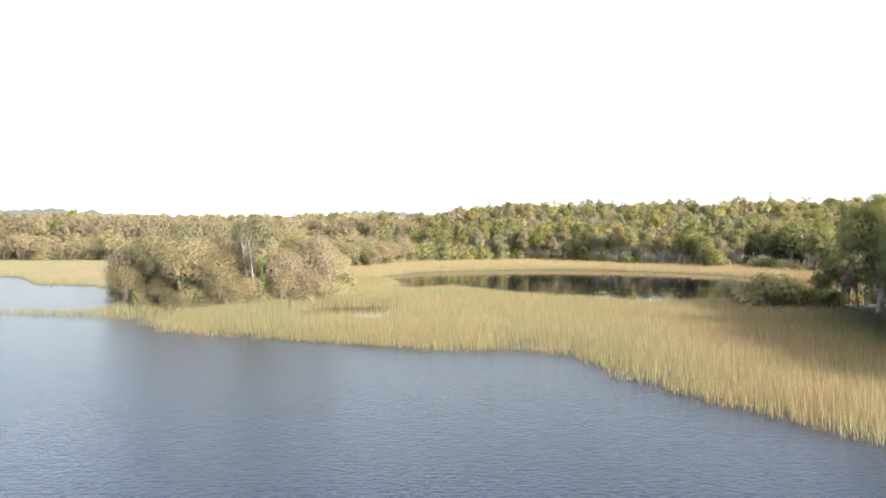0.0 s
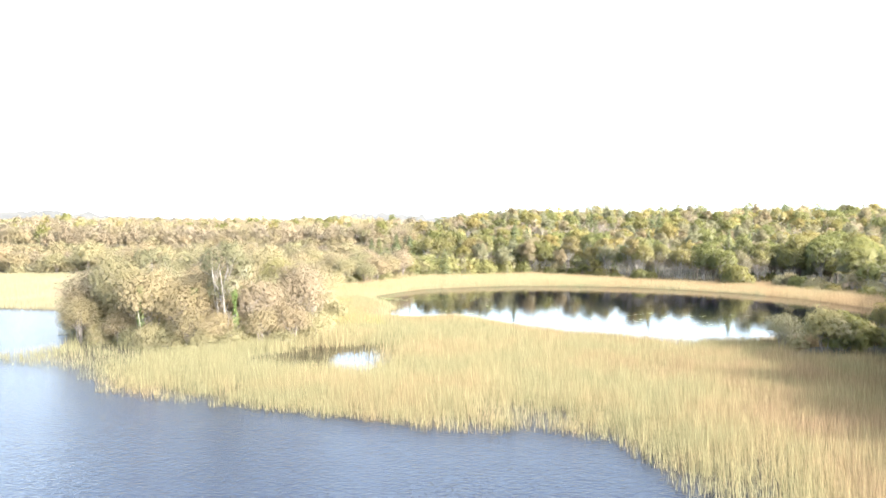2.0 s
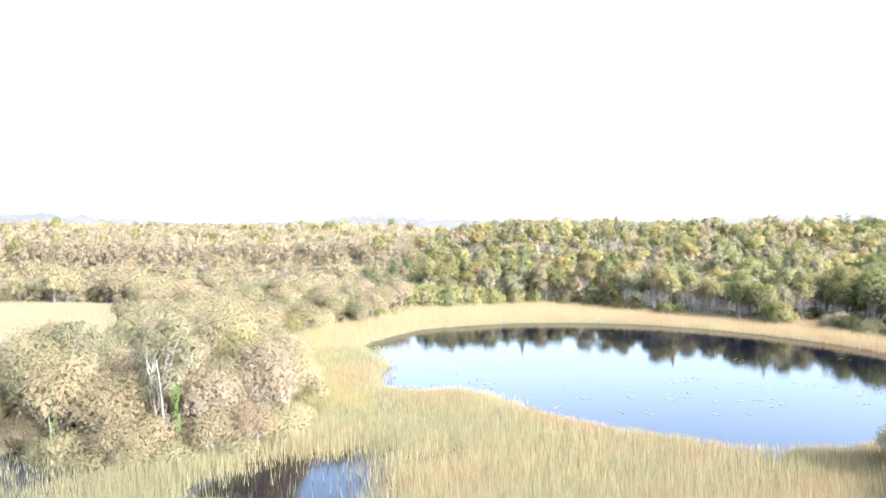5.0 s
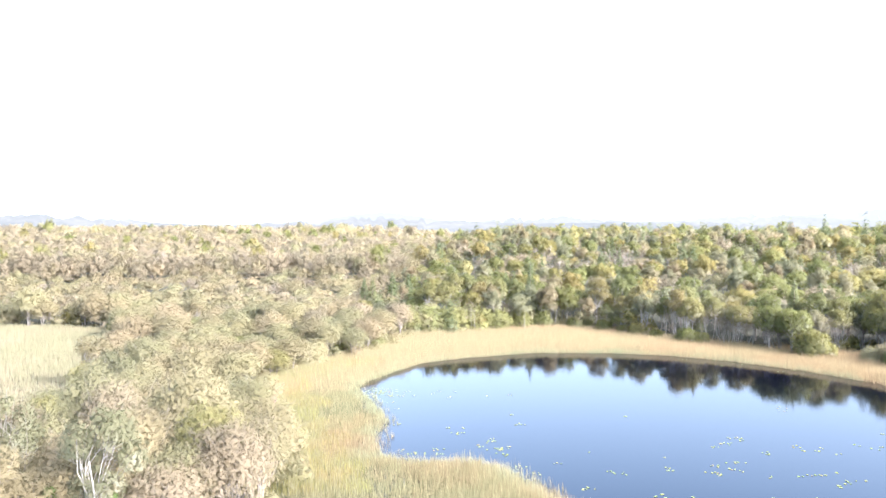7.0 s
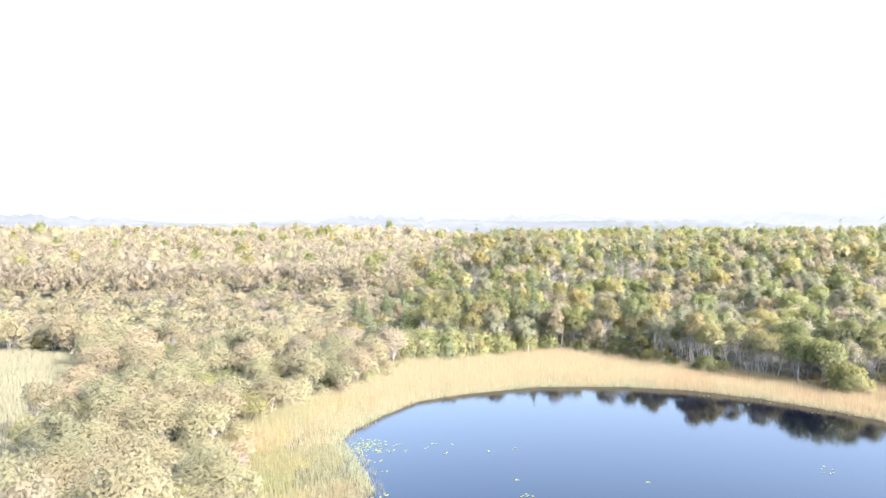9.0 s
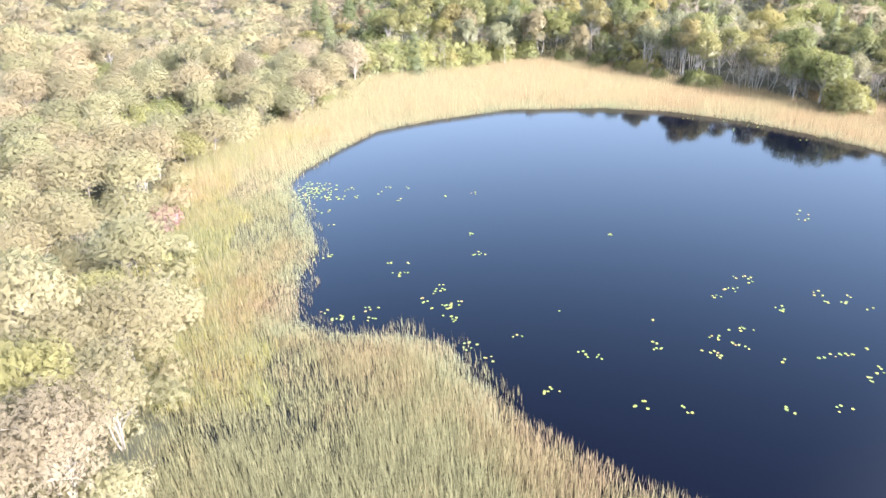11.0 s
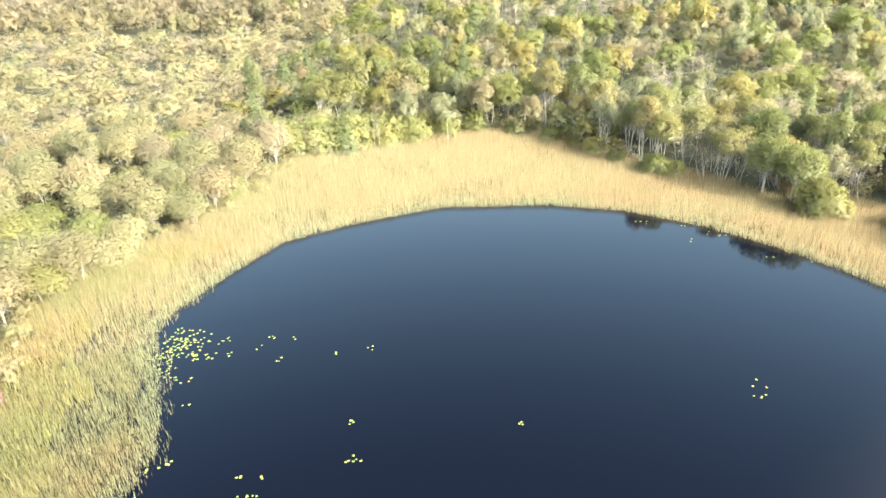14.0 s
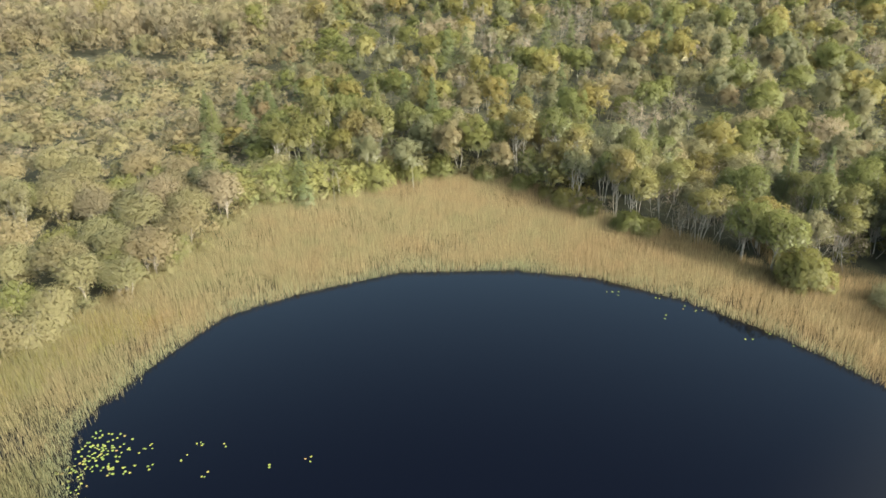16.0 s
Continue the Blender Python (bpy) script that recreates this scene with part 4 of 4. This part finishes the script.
def woods(name, places, weights_at, count, size, seed, label, scale=(0.85, 1.2), trunks=False, few=False, coarse=1.0, carpet=0, canopy=2.0):
    rng = np.random.default_rng(seed)
    kinds = ["willow", "birch", "carr", "alder", "gold", "spruce", "dead", "yellow", "beech", "olive"]
    leaf_of = {"gold": "willow", "olive": "alder"}
    mats = [LEAF[leaf_of.get(k, k)] for k in kinds] + [PALE_BARK]
    tem = {k: far_templates({"dead": "bare", "yellow": "birch", "beech": "carr"}.get(k, k), count if k != "dead" else count // 4, size, 900 + 31 * i, few) for i, k in enumerate(kinds)}
    vs, ms, ts, ns = [], [], [], []
    xy = np.array(places)
    zs = land(xy[:, 0], xy[:, 1])
    for (x, y), z in zip(places, zs):
        w = weights_at(x, y)
        k = list(w)[int(rng.choice(len(w), p=np.array(list(w.values())) / sum(w.values())))]
        lv, ln = tem[k][int(rng.integers(5))]
        low = hollow(x, y)
        s, a = rng.uniform(*scale) * (1 - 0.22 * low), rng.uniform(0, 6.28)
        ca, sa = math.cos(a) * s, math.sin(a) * s
        tall = s * rng.uniform(0.85, 1.15) * (1 - 0.2 * low) * ((1.3 if y < 325 else 1.12) if x < -30 and y > 292 else 1.0)
        v = np.stack([lv[:, 0] * ca - lv[:, 1] * sa + x, lv[:, 0] * sa + lv[:, 1] * ca + y, lv[:, 2] * tall + z], 1)
        tint = rng.uniform(0, 1)
        nq = len(v) // 3
        ns.append(np.stack([ln[:, 0] * math.cos(a) - ln[:, 1] * math.sin(a), ln[:, 0] * math.sin(a) + ln[:, 1] * math.cos(a), ln[:, 2]], 1))
        vs.append(v), ms.append(np.full(nq, kinds.index(k))), ts.append(np.full(len(v), tint))
        if trunks:
            grove = math.sin(x * 0.11 + 1.0) * math.sin(y * 0.09 + 0.4 + 0.6 * math.sin(x * 0.05))
            many = 5 if k == "dead" else int(rng.uniform(0, 1.9)) + (3 if grove > 0.45 and x > 0 else 0)
            for j in range(many):
                dx, dy = rng.normal(0, 1.3, 2)
                hh = KINDS.get(k, KINDS["birch"]).h * tall * rng.uniform(0.72, 1.02)
                lx, ly = rng.normal(0, 0.55, 2)
                wide = rng.uniform(0.022, 0.048)
                twig = [((x + dx, y + dy, z), (x + dx + lx, y + dy + ly, z + hh), wide)]
                for b in range(2):
                    u = rng.uniform(0.55, 0.85)
                    s0 = (x + dx + lx * u, y + dy + ly * u, z + hh * u)
                    twig.append((s0, (s0[0] + rng.normal(0, 0.8), s0[1] + rng.normal(0, 0.8), s0[2] + hh * 0.22), wide * 0.5))
                for (p0, p1, wd) in twig:
                    for (ux, uy) in ((wd, 0),):
                        vs.append(np.array([(p0[0] - ux, p0[1] - uy, p0[2]), (p0[0] + ux, p0[1] + uy, p0[2]), p1]))
                        ms.append(np.array([len(kinds)])), ts.append(np.full(3, tint))
                        ns.append(np.tile((0.35, -0.9, 0.2), (3, 1)))
    if carpet:
        # twiggy growth that closes the canopy between the crowns
        pick = rng.integers(0, len(places), carpet)
        c = np.stack([xy[pick, 0] + rng.normal(0, 1.8, carpet), xy[pick, 1] + rng.normal(0, 1.8, carpet), zs[pick]], 1)
        c[:, 2] += canopy + 0.25 * canopy * wobble(c[:, 0], c[:, 1], 0.22, 0.7) + rng.uniform(-0.15, 0.15, carpet) * canopy
        lv, lf, ln = sprays(rng, c, np.tile((0.1, -0.25, 1.0), (carpet, 1)), size * 0.6, 0.75, 0.3)
        patch = np.repeat(0.45 + 0.25 * wobble(c[:, 0], c[:, 1], 0.12, 1.9) + rng.uniform(-0.12, 0.12, carpet), 3)
        vs.append(lv), ns.append(ln), ts.append(patch)
        ms.append(np.where(rng.uniform(0, 1, carpet) < 0.6, kinds.index("carr" if canopy < 3 else "birch"), kinds.index("dead" if canopy < 3 else "alder")))
    v = np.concatenate(vs)
    me = mesh_from(name, v, np.arange(len(v)).reshape(-1, 3), mats, np.concatenate(ms), np.concatenate(ts), np.concatenate(ns), coarse)
    return tagged(new(name, me), label, "woodland", kind="stuff")


def right_mix(x, y):
    if x > -25 + 0.15 * (y - 200):
        if x > 0 and y < 340 and math.sin(x * 0.11 + 1.0) * math.sin(y * 0.09 + 0.4 + 0.6 * math.sin(x * 0.05)) > 0.4:
            return {"dead": 3.5, "birch": 4, "alder": 2, "carr": 1}
        return {"alder": 6, "birch": 5, "gold": 1.5, "carr": 1, "beech": 1, "spruce": 0.8, "dead": 1.6, "yellow": 0.3}
    if y < 298 + 6 * math.sin(x * 0.06):
        return {"carr": 5, "willow": 3, "gold": 1, "beech": 1.5, "dead": 0.8}
    if y < 312 + 6 * math.sin(x * 0.06) and x < -45:
        return {"alder": 0.25, "beech": 4, "dead": 0.5, "carr": 0.6}
    return {"carr": 3, "dead": 0.4, "alder": 0.35, "gold": 1, "beech": 5}


def mid_wood(x, y):
    ok = inside(FOREST, x, y) & ~inside(BELT, x, y) & ~inside(FRONT, x, y) & ~inside(ISLET, x, y)
    return ok & (np.abs(x) < 60 + 0.65 * y) & ((y > 203) | (x > 84) | (x < -62)) & (y > 118)


def far_wood(x, y):
    return np.abs(x) < 60 + 0.68 * y


wood_rng = np.random.default_rng(23)
def in_hollow(x, y):
    return (x - 0.15 * (y - 200) < -12) & (y < 345)


woods("woodland", scatter(wood_rng, lambda x, y: mid_wood(x, y) & ~in_hollow(x, y), -230, 250, 100, 340, 4.5, 2700), right_mix, 260, 0.74, 3, "dense mixed autumn wood of alder, birch and willow, green to tan", (0.62, 1.12), trunks=True, carpet=42000, canopy=5.6)
woods("woodland", scatter(wood_rng, lambda x, y: mid_wood(x, y) & in_hollow(x, y) & ~((x < -42) & (np.abs(y - 289 - 6 * np.sin(x * 0.06)) < 5)), -230, 10, 200, 345, 3.9, 1850), right_mix, 150, 0.75, 8, "low pale willow carr filling a wet hollow", carpet=26000)
woods("woodland", scatter(wood_rng, far_wood, -420, 460, 340, 640, 5.8, 3700), right_mix, 58, 1.35, 4, "distant autumn wood in brown, olive and green", (0.8, 1.15), few=True)
woods("woodland", scatter(wood_rng, far_wood, -650, 650, 640, 900, 8.8, 2600), right_mix, 40, 2.0, 6, "far wood and hedges on rising ground", (0.6, 1.75), few=True)


woods("woodland", scatter(wood_rng, lambda x, y: inside(FOREST, x, y) & (away(FOREST, x, y) > 5) & (x > 64) & (y < 122), 60, 260, -40, 122, 6.0, 700), right_mix, 60, 1.5, 12, "mixed wood of alder and birch behind the near shore", few=True)


def scrub_at(x, y):
    return (inside(BELT, x, y) | (inside(FRONT, x, y) & ((x < 48) | (x > 76))) | inside(ISLET, x, y)) | (inside(FOREST, x, y) & (away(FOREST, x, y) < 6) & ((x < 48) | (x > 76) | (y < 130)) & (y > 84) & (np.abs(x) < 100))


def scrub_mix(x, y):
    if x > 42:
        return {"olive": 5, "dead": 1}
    return {"carr": 3, "willow": 5, "gold": 3, "yellow": 0.1} if x < 5 else {"willow": 5, "alder": 2, "gold": 2, "carr": 1}


woods("undergrowth", scatter(wood_rng, scrub_at, -95, 105, 84, 232, 2.6, 900), scrub_mix, 170, 0.66, 9, "low tangled willow scrub filling the ground under the trees", (0.4, 0.62), coarse=0.3)


# ---- distance ----
def hill_line(y, x0, x1, crest, bumps, seed, mat, label):
    """A far ridge with an uneven line of treetops along its crest."""
    gap = 3.0 + y / 900.0
    xs = np.arange(x0, x1 + 1, gap)
    rng = np.random.default_rng(seed)
    top = np.zeros(len(xs))
    for c in rng.uniform(x0, x1, int((x1 - x0) / 4)):
        r, h = rng.uniform(4, 11), bumps * rng.uniform(0.3, 1.0) ** 1.5 * (0.55 + 0.45 * math.sin(c * 0.013 + seed))
        top = np.maximum(top, h * np.sqrt(np.clip(1 - ((xs - c) / r) ** 2, 0, 1)))
    top = top + crest(xs)
    rows = ((0, -8 + 0 * top), (50, top * 0.55), (150, top), (380, -8 + 0 * top))
    v = np.stack([np.stack([xs, np.full(len(xs), float(y + dy)), z], 1) for dy, z in rows], 1).reshape(-1, 3)
    i = np.arange(len(xs) - 1)[:, None] * 4 + np.arange(3)[None, :]
    f = np.stack([i, i + 4, i + 5, i + 1], -1).reshape(-1, 4)
    return tagged(new("backdrop", mesh_from("backdrop", v, f, [mat])), label, "backdrop", kind="structure")


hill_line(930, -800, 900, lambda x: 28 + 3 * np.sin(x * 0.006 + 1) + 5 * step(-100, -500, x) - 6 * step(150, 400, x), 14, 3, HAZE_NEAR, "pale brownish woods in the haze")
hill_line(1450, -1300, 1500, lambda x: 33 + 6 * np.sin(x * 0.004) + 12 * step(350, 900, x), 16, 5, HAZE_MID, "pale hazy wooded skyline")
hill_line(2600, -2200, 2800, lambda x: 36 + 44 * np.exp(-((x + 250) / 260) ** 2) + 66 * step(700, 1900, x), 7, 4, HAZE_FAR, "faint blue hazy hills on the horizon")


# ---- far houses ----
def paint_material(name, colour, rough=0.7):
    m, nodes, links, out = shader(name)
    p = nodes.new("ShaderNodeBsdfPrincipled")
    r = ramp(nodes, [(0.3, tuple(c * 0.85 for c in colour)), (0.7, colour)])
    links.new(position_noise(nodes, links, 0.8, 4), r.inputs[0])
    links.new(r.outputs[0], p.inputs["Base Color"])
    p.inputs["Roughness"].default_value = rough
    links.new(p.outputs[0], out.inputs[0])
    return m


RENDERED_WALL = paint_material("white_render", (0.50, 0.49, 0.47))
SLATE = paint_material("grey_slate", (0.22, 0.22, 0.24), 0.6)
PANE = paint_material("dark_pane", (0.05, 0.06, 0.07), 0.15)


def block(bm, x0, x1, y0, y1, z0, z1):
    vs = [bm.verts.new(p) for p in ((x0, y0, z0), (x1, y0, z0), (x1, y1, z0), (x0, y1, z0), (x0, y0, z1), (x1, y0, z1), (x1, y1, z1), (x0, y1, z1))]
    for q in ((0, 3, 2, 1), (4, 5, 6, 7), (0, 1, 5, 4), (1, 2, 6, 5), (2, 3, 7, 6), (3, 0, 4, 7)):
        bm.faces.new([vs[i] for i in q])


def done(name, bm, mat):
    me = bpy.data.meshes.new(name)
    bm.to_mesh(me)
    bm.free()
    me.materials.append(mat)
    return me


def far_house():
    ob = tagged(new("house"), "white rendered house with a grey slate roof among far trees", "house", "houses on the far rise")
    bm = bmesh.new()
    block(bm, -7, 7, -4, 4, -2, 5.4)
    for sx in (-7, 7):
        bm.faces.new([bm.verts.new(p) for p in ((sx, -4, 5.4), (sx, 4, 5.4), (sx, 0, 8.6))])
    wall = part("wall", done("house_wall", bm, RENDERED_WALL), ob)
    bm = bmesh.new()
    for side in (-1, 1):
        a = [bm.verts.new(p) for p in ((-7.4, side * 4.5, 5.05), (7.4, side * 4.5, 5.05), (7.4, 0, 8.75), (-7.4, 0, 8.75))]
        b = [bm.verts.new((v.co.x, v.co.y, v.co.z + 0.25)) for v in a]
        bm.faces.new(a), bm.faces.new(b)
        for k in range(4):
            bm.faces.new([a[k], a[(k + 1) % 4], b[(k + 1) % 4], b[k]])
    roof = part("roof", done("house_roof", bm, SLATE), ob)
    bm = bmesh.new()
    block(bm, -6.2, -5.0, -0.5, 0.5, 7.6, 10.2)
    part("chimney", done("house_chimney", bm, RENDERED_WALL), roof)
    for k, (wx, wz) in enumerate([(-4.5, 3.6), (0, 3.6), (4.5, 3.6), (-4.5, 0.9), (4.5, 0.9)]):
        bm = bmesh.new()
        block(bm, wx - 0.7, wx + 0.7, -4.05, -3.9, wz, wz + 1.3)
        part("window", done("house_window", bm, PANE), ob)
    return ob


first_house = far_house()
first_house.matrix_basis = pose(-352, 1003, 17.2, 0, 0, 12) @ Matrix.Diagonal((0.55, 0.55, 0.55, 1))
for (x, y, z, turn) in ((-330, 1012, 18.3, -20), (-300, 1000, 16.6, 30), (-404, 1010, 19.5, 5), (-470, 1004, 19.5, -15), (-505, 1015, 21, 40), (150, 1012, 15.5, 10), (-262, 1012, 16.5, 8)):
    copy_thing(first_house, pose(x, y, z, 0, 0, turn))


# ---- lily pads ----
def lily_pad_mesh(seed):
    rng = np.random.default_rng(seed)
    v, n = [(0, 0, 0.012)], 14
    for k in range(n):
        a = 0.22 + (2 * math.pi - 0.44) * k / (n - 1)
        r = 0.11 * (1 + rng.uniform(-0.06, 0.06))
        v.append((r * math.cos(a), r * math.sin(a), 0.018 + rng.uniform(0, 0.014)))
    low = [(x, y, z - 0.012) for x, y, z in v]
    me = bpy.data.meshes.new("lily_pad")
    faces = [(0, k, k + 1) for k in range(1, n)] + [(n + 1, n + 2 + k, n + 1 + k) for k in range(1, n)]
    faces += [(k, k + n + 1, k + n + 2, k + 1) for k in range(0, n)] + [(n, 2 * n + 1, n + 1, 0)]
    me.from_pydata(v + low, [], faces)
    me.materials.append(PAD)
    return me


pad_meshes = [lily_pad_mesh(s) for s in range(5)]
pad_rng = np.random.default_rng(77)


def pad_places(clusters, spread):
    for cx, cy, n in clusters:
        for k in range(n):
            q = spread * math.sqrt(n) * math.sqrt(pad_rng.uniform(0, 1)) if n > 1 else 0
            a = pad_rng.uniform(0, 6.28)
            s = float(pad_rng.uniform(0.75, 1.2))
            yield pose(cx + q * math.cos(a) * 1.3, cy + q * math.sin(a), 0.004 + 0.002 * (k % 9), 0, 0, float(pad_rng.uniform(0, 360))) @ Matrix.Diagonal((s, s, 1, 1))


def lily_pads(clusters, spread):
    for m in pad_places(clusters, spread):
        pad = tagged(new("lily_pad", pad_meshes[int(pad_rng.integers(5))]), "round yellow-green lily pad floating on the pond", "lily pad", "lily pads on the pond")
        pad.matrix_basis = m


def lily_patch(clusters, spread):
    """Pads too many to count, joined."""
    bm = bmesh.new()
    for m in pad_places(clusters, spread):
        one = pad_meshes[int(pad_rng.integers(5))]
        verts = [bm.verts.new(m @ v.co) for v in one.vertices]
        for f in one.polygons:
            bm.faces.new([verts[i] for i in f.vertices])
    me = bpy.data.meshes.new("lily_patch")
    bm.to_mesh(me)
    me.materials.append(PAD)
    return tagged(new("lily_patch", me), "crowded patch of yellow-green lily pads at the reed edge", "lily pads", kind="stuff")


lily_pads([(44.1, 138.2, 4), (22.0, 135.1, 3), (32.7, 125.4, 9), (31.8, 126, 1), (30.7, 123.8, 6), (29.2, 122.4, 4), (38.1, 122.7, 5), (38.2, 121.4, 3), (39.9, 121.2, 3), (40.6, 122, 2), (45.4, 123.1, 3),
           (41.4, 120, 2), (33.7, 120.3, 5), (29.5, 117.2, 5), (28.1, 117.2, 1), (26.7, 116.3, 5), (27.7, 115.2, 3), (28.4, 114.9, 4), (25.7, 113.8, 6), (24.9, 114.4, 1)], 0.24)
lily_pads([(10.3, 117, 3), (21.5, 115.1, 6), (15.4, 114.2, 3), (16.3, 113.9, 4), (35, 113.6, 3), (36.1, 113.4, 5), (33.8, 113.1, 2), (37.9, 114.4, 3), (22.2, 118.9, 1), (14.5, 120.6, 1), (30.9, 112.8, 2),
           (37.4, 111.4, 5), (39, 112.1, 4), (36.3, 110.3, 4), (50.5, 127.1, 3), (28.5, 107, 4), (32.5, 107.2, 4), (18.3, 108, 5), (21.6, 107.5, 4), (12.2, 109.8, 6)], 0.26)
lily_pads([(7.3, 136, 4), (8.1, 131.4, 6), (-8, 130.8, 4), (-7.2, 131.7, 3), (-0.6, 130.1, 3), (0.9, 129.7, 2), (0.3, 127.7, 8), (4.3, 124.9, 6), (3.4, 124.2, 2), (2.6, 122.7, 5), (3.4, 121.3, 2), (5.3, 122.1, 9),
           (4.4, 121.6, 5), (4.7, 119.7, 7), (-1.9, 121.5, 7), (-6.1, 121.3, 4), (-4, 120.3, 6), (-1.7, 119.8, 4), (-5.2, 120.2, 4), (6.4, 115.6, 6), (7.9, 113.8, 4)], 0.24)
lily_pads([(-2.1, 149, 4), (-3.2, 147.6, 3), (0.5, 149.2, 2), (-0.2, 145.4, 3), (5.3, 146.4, 2), (8.6, 147.1, 3), (-7.4, 146.3, 6), (-6, 146.5, 3), (-7, 149, 6), (-9.2, 142.7, 5), (-10.4, 142.8, 4), (-7.7, 138.7, 2)], 0.28)
lily_patch([(-12.2, 148.5, 26), (-10.6, 147.6, 26), (-12.3, 146, 20), (-9.6, 149.6, 20), (-11.4, 150.4, 20), (-9.6, 146.3, 14), (-11.4, 144.2, 8)], 0.28)
lily_patch([(43.3, 174.7, 4), (48.2, 169, 2), (52.8, 169.7, 3), (51, 171.1, 2), (48.8, 173.4, 2), (56.4, 164.1, 2), (58.5, 164.9, 2), (60.9, 162.7, 2), (47.4, 122, 6), (49.4, 119.9, 7), (49.6, 116, 8), (52.1, 117.9, 7),
           (47.2, 112.3, 6), (44.7, 139.7, 3), (60.9, 139.9, 5), (67, 140, 5)], 0.4)
